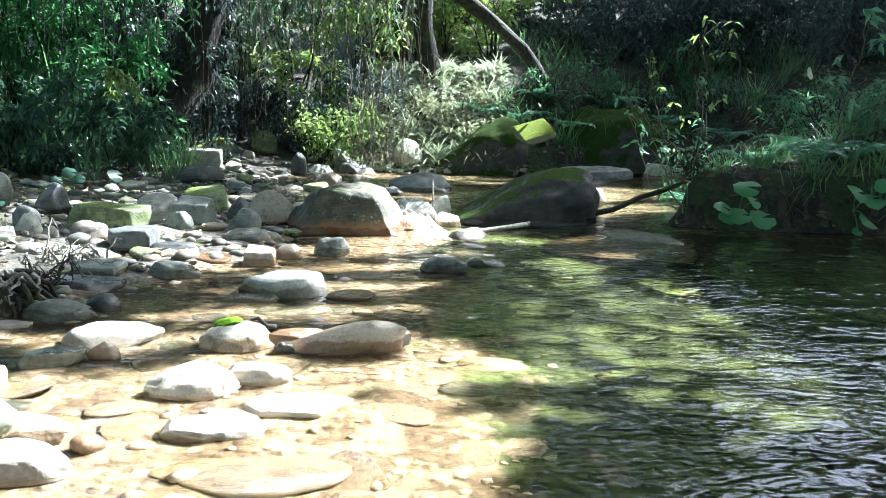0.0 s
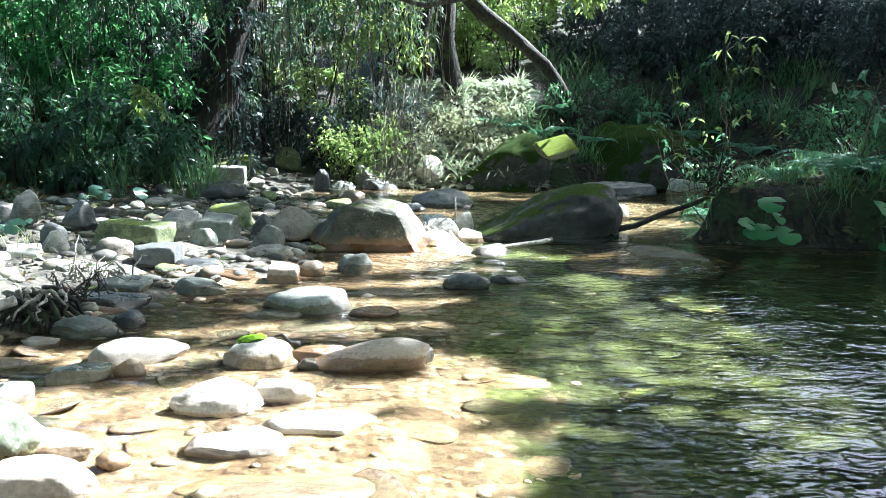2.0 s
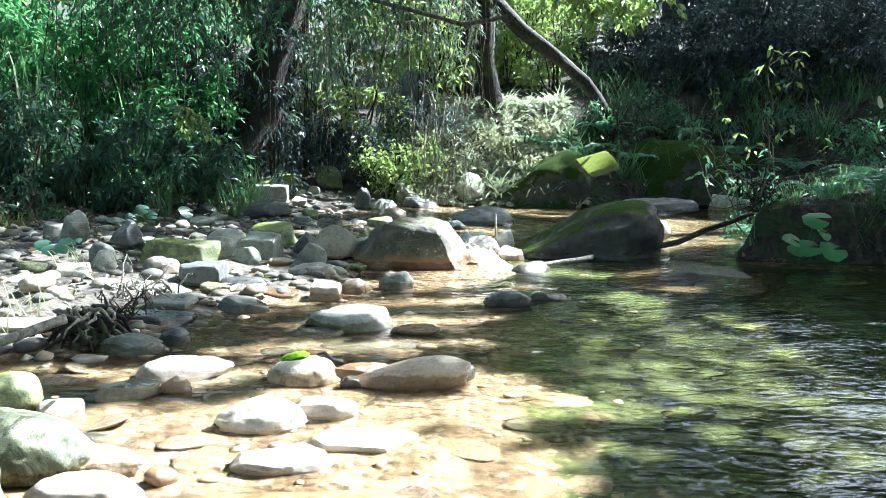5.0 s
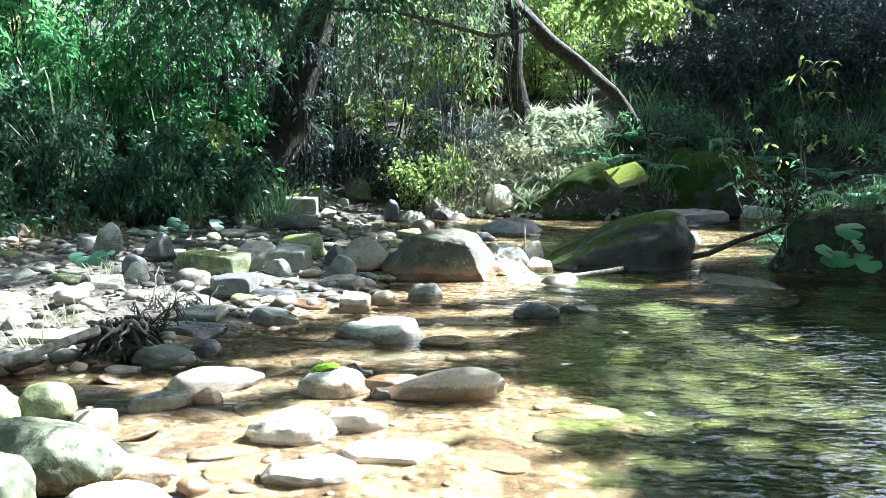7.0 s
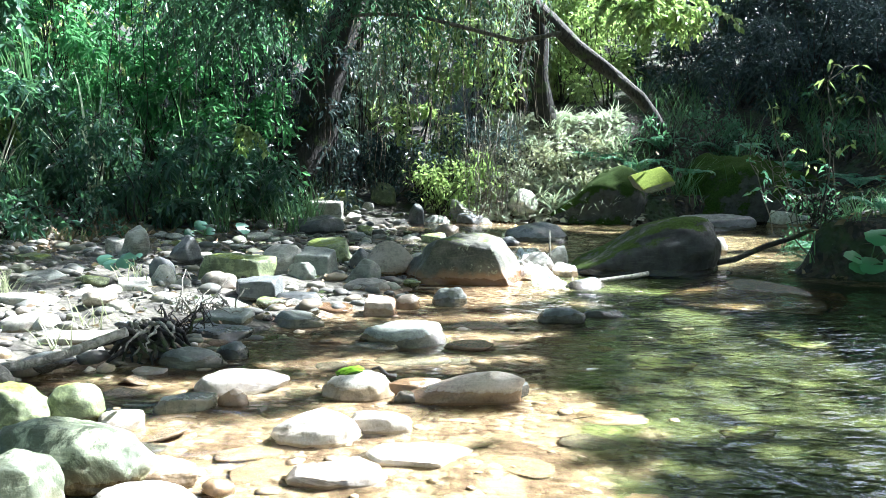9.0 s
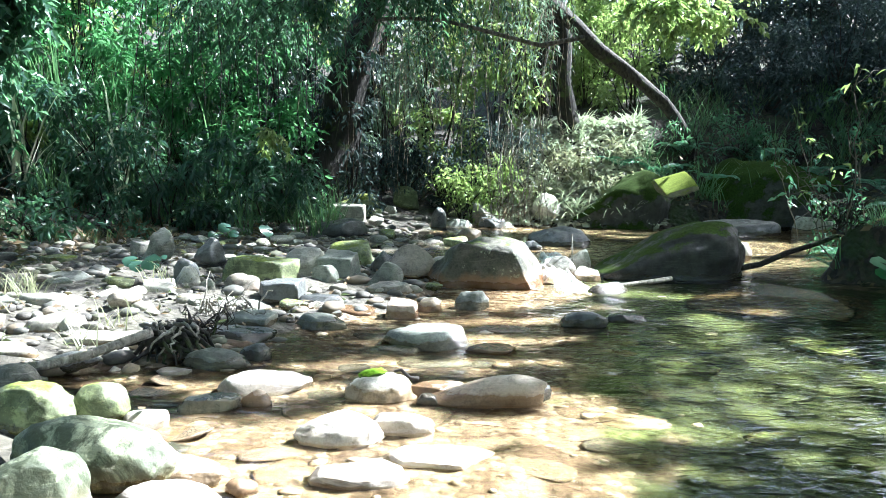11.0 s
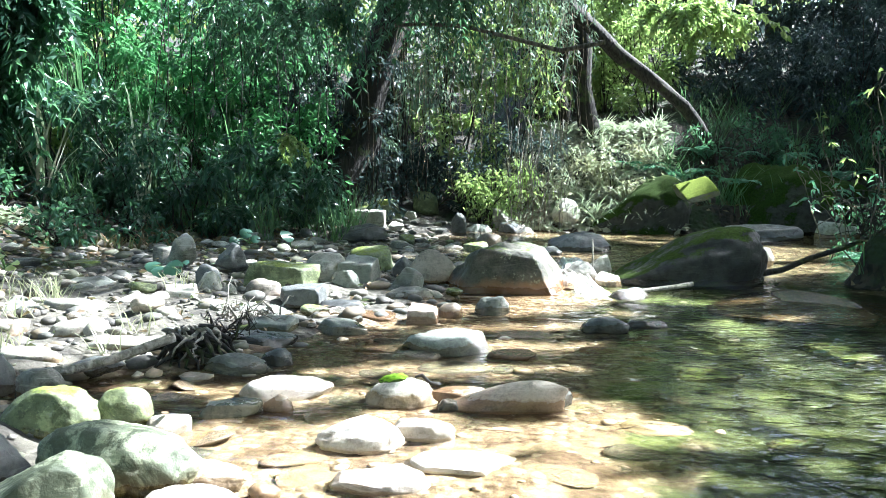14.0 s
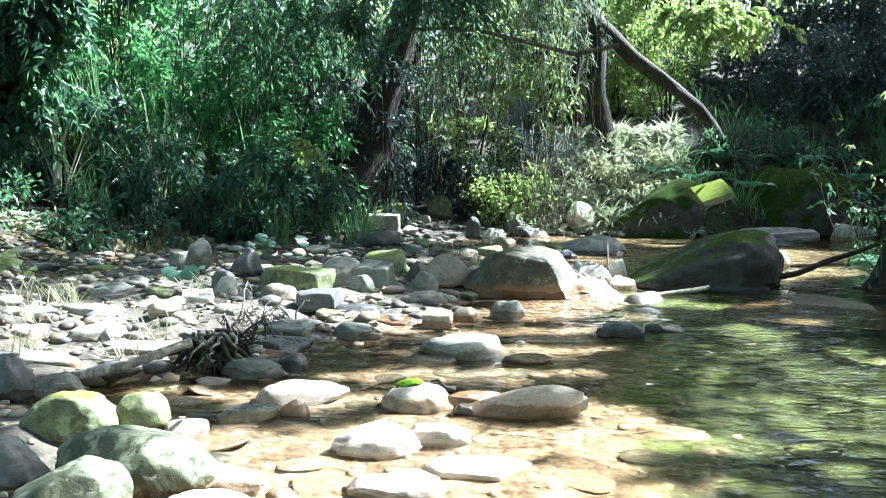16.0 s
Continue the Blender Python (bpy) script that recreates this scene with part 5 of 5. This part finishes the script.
def fern(x, y, size, fronds, label, seed, leaf="fern", lift=0.0):
    """A fern: arching fronds, each a rib with paired leaflets."""
    dice = np.random.default_rng(seed)
    root = on_land(x, y, lift)
    ob = thing("fern", tuple(root), label, "fern")
    for n in range(fronds):
        turn = 2 * math.pi * n / fronds + dice.normal(0, 0.25)
        out = np.array((math.cos(turn), math.sin(turn), 0.0))
        reach = size * dice.uniform(0.75, 1.15)
        t = np.linspace(0, 1, 22)[:, None]
        line = out * reach * t * 0.85 + np.array((0, 0, 1.0)) * reach * (0.95 * t - 0.75 * t ** 2.2)
        way = unit(np.gradient(line, axis=0))
        side = unit(np.cross(way, (0, 0, 1.0)))
        span = (reach * 0.2 * np.sin(np.pi * np.clip(t * 0.9 + 0.12, 0, 1)) ** 0.8)
        at = np.concatenate([line[3:], line[3:]])
        go = np.concatenate([side[3:], -side[3:]]) + np.concatenate([way[3:], way[3:]]) * 0.35 + (0, 0, -0.15)
        wide = np.concatenate([span[3:], span[3:]])[:, 0]
        rib_v, rib_q, rib_c = tube(line, size * 0.008, size * 0.002, 4)
        rib = np.concatenate([rib_q[:, [0, 1, 2]], rib_q[:, [0, 2, 3]], rib_c])
        blades = leaf_mesh("leaflets", at, go, wide, reach * 0.042, LEAF[leaf], 0.12, 0.05)
        v = np.empty(len(blades.vertices) * 3, np.float32)
        blades.vertices.foreach_get("co", v)
        f = np.empty(len(blades.polygons) * 3, np.int32)
        blades.loops.foreach_get("vertex_index", f)
        bpy.data.meshes.remove(blades)
        part("frond", shape("frond", np.concatenate([rib_v, v.reshape(-1, 3)]), np.concatenate([rib, f.reshape(-1, 3) + len(rib_v)]), LEAF[leaf], False), ob)
    return ob


for n, (x, y, size) in enumerate([(4.05, 7.8, 0.62), (4.45, 7.9, 0.55), (3.6, 8.0, 0.42), (4.85, 7.75, 0.6), (3.5, 9.2, 0.5), (4.5, 8.7, 0.62), (2.5, 13.3, 0.65), (3.3, 13.2, 0.65),
                                  (4.3, 12.9, 0.6), (5.2, 12.3, 0.55), (1.95, 13.5, 0.5), (4.9, 9.8, 0.6), (3.9, 13.6, 0.65), (3.15, 8.4, 0.36), (5.4, 8.4, 0.6), (2.9, 13.7, 0.55), (4.7, 13.3, 0.6)]):
    fern(x, y, size, 9, "blue green fern arching from the shaded bank", 200 + n)
for n, (x, y, size) in enumerate([(-2.6, 10.9, 0.55), (-3.3, 10.3, 0.5), (-4.6, 10.2, 0.5), (-2.1, 11.2, 0.5), (-5.6, 10.3, 0.55)]):
    fern(x, y, size, 9, "dark green fern at the foot of the thicket", 230 + n, "deep")


def round_leaf(name, centre, size, tilt, turn, stalk_from, parent, seed, mat="round"):
    """A broad round leaf with a notch and a wavy rim, on a stalk."""
    dice = np.random.default_rng(seed)
    rings, spokes = 4, 22
    a = np.linspace(0.22, 2 * np.pi - 0.22, spokes)
    verts = [(0, 0, 0)]
    for r in range(1, rings + 1):
        k = r / rings
        rim = 1 + 0.05 * np.sin(a * 7 + seed) + 0.1 * np.cos(a)
        z = 0.12 * k * k * np.cos(a * 2 + seed) - 0.14 * k * k + 0.02 * np.sin(a * 9) * k
        verts += list(zip(np.cos(a) * k * rim, np.sin(a) * k * rim * 0.92, z))
    verts = np.array(verts) * size * 0.5
    tris = [(0, 1 + n, 2 + n) for n in range(spokes - 1)]
    for r in range(rings - 1):
        for n in range(spokes - 1):
            p = 1 + r * spokes + n
            tris += [(p, p + spokes, p + spokes + 1), (p, p + spokes + 1, p + 1)]
    m = Euler((radians(tilt), radians(dice.normal(0, 10)), radians(turn))).to_matrix()
    verts = np.array([m @ Vector(v) for v in verts]) + np.array(centre)
    leaf = part(name, shape(name, verts, np.array(tris), LEAF[mat]), parent)
    v, q, c = tube(curved(stalk_from, centre, -0.03, 6), 0.006, 0.004, 5)
    part("stalk", shape("stalk", v, np.concatenate([q[:, [0, 1, 2]], q[:, [0, 2, 3]], c]), LEAF["grass"]), leaf)
    return leaf


def broad_plant(x, y, z, leaves, label, seed, mat="round"):
    dice = np.random.default_rng(seed)
    ob = thing("broadleaf_plant", (x, y, z), label, "plant")
    for n, (dx, dy, dz, size) in enumerate(leaves):
        round_leaf("leaf", (dx, dy, dz), size, dice.uniform(25, 50), dice.uniform(-60, 60), (0, 0.06, 0), ob, seed + n, mat)
    return ob


broad_plant(3.27, 7.38, 0.11, [(-0.17, -0.12, 0.02, 0.15), (-0.02, -0.1, 0.27, 0.22), (0.06, -0.1, 0.15, 0.15), (0.12, -0.14, 0.02, 0.24), (-0.08, -0.15, 0.04, 0.2), (-0.2, -0.1, 0.1, 0.16)],
            "broad round leaved green plant hanging from the bank edge", 300)
broad_plant(4.2, 7.24, 0.18, [(-0.08, -0.12, 0.18, 0.2), (0.06, -0.1, 0.12, 0.22), (0.16, -0.12, 0.24, 0.2), (0.02, -0.15, -0.05, 0.2), (-0.06, -0.14, -0.14, 0.1)],
            "cluster of broad round leaves over dark water", 320)
broad_plant(-2.3, 8.2, 0.25, [(0.0, -0.1, 0.12, 0.12), (-0.1, -0.1, 0.05, 0.1), (0.08, -0.08, 0.06, 0.09)], "small broad leaved plant behind the stone heap", 340, "under")
broad_plant(-2.45, 6.75, 0.14, [(0.0, -0.1, 0.1, 0.15), (-0.1, -0.1, 0.07, 0.12), (-0.16, -0.06, 0.1, 0.12), (0.07, -0.05, 0.12, 0.1)], "low green plant among the stones of the bar", 350, "under")

broad_plant(-3.72, 6.6, 0.2, [(0.0, -0.1, 0.16, 0.16), (-0.12, -0.1, 0.1, 0.14), (0.12, -0.08, 0.06, 0.12), (0.04, -0.14, 0.22, 0.1)], "yellow green broad leaved plant behind the bar", 360, "lime")
broad_plant(-1.95, 8.3, 0.22, [(0.0, -0.1, 0.12, 0.14)], "single broad green leaf before the undergrowth", 370, "under")

# ---- dead wood ----
def stick(name, points, start, end, mat, label, wobble=0.08, sides=8):
    return tagged(new(name, stem_mesh(name, [(np.asarray(points, float), start, end)], BARK[mat], sides, wobble)), label, name.replace("_", " "))


stick("driftwood_branch", [(-2.2, 4.0, 0.08), (-1.99, 4.1, 0.085), (-1.87, 4.26, 0.1), (-1.76, 4.41, 0.13), (-1.66, 4.5, 0.16)], 0.02, 0.026, "drift", "pale weathered driftwood branch on the gravel bar")
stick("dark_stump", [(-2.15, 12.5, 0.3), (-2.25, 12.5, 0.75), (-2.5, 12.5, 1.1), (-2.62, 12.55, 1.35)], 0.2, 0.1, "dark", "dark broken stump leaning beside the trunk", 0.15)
stick("pale_stick", [(0.9, 7.06, 0.012), (1.05, 7.18, 0.02), (1.22, 7.3, 0.026), (1.38, 7.42, 0.024), (1.52, 7.54, 0.03)], 0.012, 0.02, "drift", "pale sunlit stick lying on the water before a boulder", 0.1)
stick("wet_branch", [(2.05, 7.85, 0.02), (2.15, 7.9, 0.07), (2.35, 7.95, 0.1), (2.6, 8.0, 0.2), (2.85, 8.05, 0.27), (3.2, 8.1, 0.4), (3.6, 8.2, 0.5)], 0.03, 0.016, "dark", "dark wet branch leaning from the bank into the pool")
stick("upright_stick", [(0.755, 7.9, -0.15), (0.755, 7.9, 0.15), (0.75, 7.9, 0.35)], 0.009, 0.007, "drift", "thin pale stick standing upright between boulders", 0.02)
stick("fallen_log", [(0.7, 13.6, 3.4), (0.975, 13.6, 3.07), (1.26, 13.6, 2.82), (1.629, 13.6, 2.45), (1.999, 13.6, 2.18), (2.247, 13.6, 2.0), (2.563, 13.6, 1.73), (2.75, 13.65, 1.5), (3.0, 13.7, 1.1)], 0.115, 0.08, "log", "grey leaning dead log with a sunlit upper edge", 0.14, 12)
stick("bare_branch", [(-1.6, 10.5, 2.35), (-1.33, 10.5, 2.48), (-0.9, 10.5, 2.5), (-0.45, 10.5, 2.47), (0.0, 10.5, 2.36), (0.3, 10.5, 2.28), (0.61, 10.5, 2.2), (1.1, 10.6, 2.3)], 0.016, 0.028, "grey", "bare horizontal branch across the hanging leaves")


def root_tangle(place, size, count, label, seed, mat="twig"):
    """A heap of thin, bent dead twigs."""
    dice = np.random.default_rng(seed)
    runs = []
    for _ in range(count):
        a = dice.normal(0, 0.4, 3) * size
        b = a + dice.normal(0, 0.55, 3) * size
        a[2], b[2] = abs(a[2]) * 0.8, abs(b[2])
        runs.append((curved(a, b, dice.normal(0, 0.05), 6, 0.012, int(dice.integers(1e6))), dice.uniform(0.003, 0.009), 0.002))
    ob = thing("twig_heap", place, label, "twigs")
    for run in runs:
        part("twig", stem_mesh("twig", [run], BARK[mat], 5), ob)
    return ob


def root_stump(place, label, seed):
    """A washed up root stock: thick dark roots that spread down from a head, with bleached stubs and strips on top."""
    dice = np.random.default_rng(seed)
    ob = thing("driftwood_stump", place, label, "driftwood")
    for k in range(30):
        a = k * 2.4 + dice.normal(0, 0.3)
        reach, start = dice.uniform(0.12, 0.3), dice.normal(0, 0.035, 3) * (1.6, 1, 0.5) + (0, 0, dice.uniform(0.07, 0.15))
        foot = np.array((math.cos(a) * reach * 1.15, math.sin(a) * reach * 0.7, dice.uniform(-0.04, 0.0)))
        root = curved(start, foot, -dice.uniform(0.01, 0.06), 8, 0.011, int(dice.integers(1e6)))
        part("root", stem_mesh("root", [(root, dice.uniform(0.014, 0.028), 0.005)], BARK["dark" if k % 5 else "log"], 7, 0.2), ob)
    for k in range(16):
        start = dice.normal(0, 0.06, 3) * (1.5, 0.7, 0) + (0.02, -0.02, dice.uniform(0.13, 0.18))
        end = start + dice.normal(0, 0.07, 3) * (1.3, 1, 0) + (0.01, -0.04, -dice.uniform(0.03, 0.12))
        part("bleached_root", stem_mesh("bleached_root", [(curved(start, end, -0.02, 7, 0.008, int(dice.integers(1e6))), dice.uniform(0.007, 0.017), 0.004)], BARK["drift"], 6, 0.2), ob, "pale bleached root")
    return ob


root_stump((-1.62, 4.6, 0.02), "dark washed up root stock with bleached roots on top", 86)
root_tangle((-1.6, 5.55, 0.05), np.array((0.24, 0.18, 0.12)), 46, "heap of pale dry twigs on the gravel", 82, "drift")
root_tangle((-1.55, 5.05, 0.03), np.array((0.2, 0.14, 0.12)), 26, "dark wet twigs at the water edge", 83, "dark")
root_tangle((3.0, 7.8, 0.4), np.array((0.2, 0.16, 0.3)), 40, "dark bare twigs and roots on the bank edge", 84, "dark")


def dead_leaves(name, count, x0, x1, y0, y1, label, seed, size=(0.05, 0.12), leaf="dead", low=0.0, lift=0.012):
    dice = np.random.default_rng(seed)
    x, y = dice.uniform(x0, x1, count), dice.uniform(y0, y1, count)
    keep = shore_distance(x, y) > low
    at = on_land(x[keep], y[keep], lift)
    way = dice.normal(size=at.shape) * (1, 1, 0.25)
    long = dice.uniform(*size, len(at))
    return tagged(new(name, leaf_mesh(name, at, way, long, long * 0.5, LEAF[leaf], 0.2, 0.05)), label, "leaves", kind="stuff")


dead_leaves("bleached_litter", 170, -4.9, -4.1, 8.2, 8.8, "pile of pale dead leaves behind the bar", 98, (0.08, 0.16), "straw", 0.5, 0.05)
dead_leaves("bar_debris", 260, -3.6, -0.6, 4.6, 8.4, "scattered dead leaves and bits of bark on the bar", 99, (0.03, 0.08), "dead", 0.05, 0.04)
dead_leaves("bank_litter", 2600, 2.6, 8.0, 6.8, 13.0, "brown dead leaves on the shaded bank", 91)
dead_leaves("slope_litter", 11000, -0.1, 2.4, 12.4, 14.6, "pale dead leaves on the sunny slope", 92, (0.07, 0.17), "straw", 0.0, 0.03)
dead_leaves("soil_litter", 900, -6.5, -3.4, 6.8, 9.4, "pale and brown dead leaves on the soil", 94, (0.05, 0.13), "dead", 1.2)
dead_leaves("bar_litter", 1200, -7.0, -2.0, 8.0, 12.0, "dead leaves at the back of the gravel bar", 93, low=1.5)
root_tangle((0.25, 11.7, 0.15), np.array((0.3, 0.25, 0.45)), 36, "upright pale dry stems at the water edge", 85)


def hanging_shoots(name, count, x0, x1, y0, y1, top, low, label, seed, mat="twig", thick=0.004):
    """Long thin shoots that hang down from above."""
    dice = np.random.default_rng(seed)
    runs = []
    for _ in range(count):
        x, y = dice.uniform(x0, x1), dice.uniform(y0, y1)
        a = (x, y, dice.uniform(*top))
        b = (x + dice.normal(0, 0.12), y + dice.normal(0, 0.12), dice.uniform(*low))
        runs.append((curved(a, b, 0, 8, 0.03, int(dice.integers(1e6))), thick * dice.uniform(0.6, 1.5), thick * 0.5))
    return tagged(new(name, stem_mesh(name, runs, BARK[mat], 4)), label, "vines", kind="stuff")


hanging_shoots("hanging_vines", 70, -1.9, 1.0, 11.6, 13.4, (2.6, 4.6), (0.4, 1.6), "thin hanging vines and shoots before the foliage", 95)
hanging_shoots("thicket_canes", 40, -6.5, -1.8, 10.6, 12.0, (2.6, 4.0), (0.3, 0.9), "thin upright canes in the thicket", 96, "dark", 0.007)
hanging_shoots("dry_stems", 26, 0.05, 0.75, 11.4, 12.2, (0.9, 1.6), (0.12, 0.2), "pale dry stems leaning by the water", 97, "drift", 0.007)


def sapling(base, top, leaves, leaf, label, seed, bark="grey", size=0.12):
    """A thin sapling with a few side shoots and sparse leaves."""
    dice = np.random.default_rng(seed)
    base, top = np.array(base, float), np.array(top, float)
    ob = thing("sapling", tuple(base), label, "sapling")
    line = curved((0, 0, -0.05), top - base, 0, 10, 0.03, seed)
    runs, tips = [(line, 0.008, 0.003)], [line[-1]]
    for n in range(6):
        a = line[3 + n]
        b = a + dice.normal(size=3) * (0.2, 0.12, 0.08) + (0, 0, 0.08)
        runs.append((curved(a, b, -0.03, 6, 0.01, seed + n), 0.004, 0.0015))
        tips.append(b)
    for run in runs:
        part("stem", stem_mesh("stem", [run], BARK[bark], 5), ob)
    at = np.repeat(np.array(tips), leaves, 0) + dice.normal(0, 0.02, (len(tips) * leaves, 3))
    way = dice.normal(size=at.shape) * (1, 1, 0.3) + (0, 0, -0.5)
    part("foliage", leaf_mesh("foliage", at, way, dice.uniform(0.7, 1.2, len(at)) * size, size * 0.4, LEAF[leaf]), ob)
    return ob


sapling((3.0, 7.8, 0.4), (2.98, 7.6, 1.72), 3, "lime", "thin bare sapling with a few yellowish leaves", 400, size=0.09)
sapling((3.05, 7.9, 0.45), (2.5, 7.8, 1.0), 4, "fern", "arching thin shoot with small leaves on the bank", 410, size=0.08)
sapling((4.1, 7.5, 0.8), (4.2, 7.3, 1.75), 6, "fern", "thin shaded shoot on the steep bank", 420)

for n, (a, b) in enumerate([((3.3, 9.6), (2.7, 9.0, 1.2)), ((3.6, 9.8), (3.0, 9.2, 1.45)), ((3.9, 9.4), (3.3, 8.9, 1.6)), ((4.2, 9.0), (3.6, 8.6, 1.7)), ((3.2, 8.6), (2.7, 8.3, 1.0))]):
    sapling((a[0], a[1], float(land(*a))), b, 4, "lime" if n % 2 else "fern", "arching thin shoot with long pale leaves over the dark bank", 430 + 10 * n, size=0.075)


def moss_cap():
    """A green cushion of moss on the pale stone in the shallows."""
    p, faces = BALLS[4][0].copy(), BALLS[4][1]
    p *= (1 + 0.16 * np.array([noise.noise(Vector(v * 3.1)) + 0.6 * noise.noise(Vector(v * 9.0)) for v in p]))[:, None]
    p = p / (p.max(0) - p.min(0)) * (0.13, 0.10, 0.045)
    ob = new("moss_cushion", shape("moss_cushion", p, faces, rock_material("bright_moss", (0.10, 0.17, 0.02), (0.06, 0.11, 0.012), moss=1.0, moss_color=(0.10, 0.19, 0.012), rough=0.95)))
    ob.matrix_world = pose(-0.49, 4.0, 0.09, -4, -8, 10)
    return tagged(ob, "bright green moss cushion on a pale stone", "moss")


moss_cap()
stick("wet_twig", [(-0.4, 4.07, 0.085), (-0.37, 4.08, 0.09), (-0.33, 4.06, 0.06), (-0.29, 4.07, 0.05)], 0.006, 0.01, "dark", "short black wet twig lying on a stone", 0.3)


def fallen_leaf(x, y, z, size, mat, turn, label, tilt=0.0):
    """One curled fallen leaf."""
    t = np.linspace(-1, 1, 9)
    half = 0.42 * np.sqrt(np.clip(1 - t ** 2, 0, 1)) * (1 - 0.25 * t)
    rows = [np.stack([t, k * half, 0.12 * t ** 2 + 0.25 * np.abs(k) * half], -1) for k in (-1, -0.5, 0, 0.5, 1)]
    verts = np.stack(rows, 1).reshape(-1, 3) * size / 2
    quads = [(r * 5 + k, r * 5 + k + 1, r * 5 + k + 6, r * 5 + k + 5) for r in range(8) for k in range(4)]
    ob = new("fallen_leaf", shape("fallen_leaf", verts, np.array(quads), LEAF[mat]))
    ob.matrix_world = pose(x, y, z, tilt, 8, turn)
    return tagged(ob, label, "leaf")


fallen_leaf(-1.33, 3.47, 0.07, 0.05, "dead", 80, "small reddish dead leaf on a pale stone", 20)
fallen_leaf(3.94, 7.75, 1.3, 0.24, "straw", 70, "pale withered leaf hanging on the bank", 70)
fallen_leaf(-3.05, 6.2, 0.24, 0.1, "straw", 10, "dry pale leaf on the gravel bar")
fallen_leaf(-2.0, 5.9, 0.16, 0.09, "dead", 40, "brown dead leaf on the gravel bar")
fallen_leaf(2.5, 12.0, 0.95, 0.12, "dead", 60, "pale dead leaf on a mossy rock", 60)
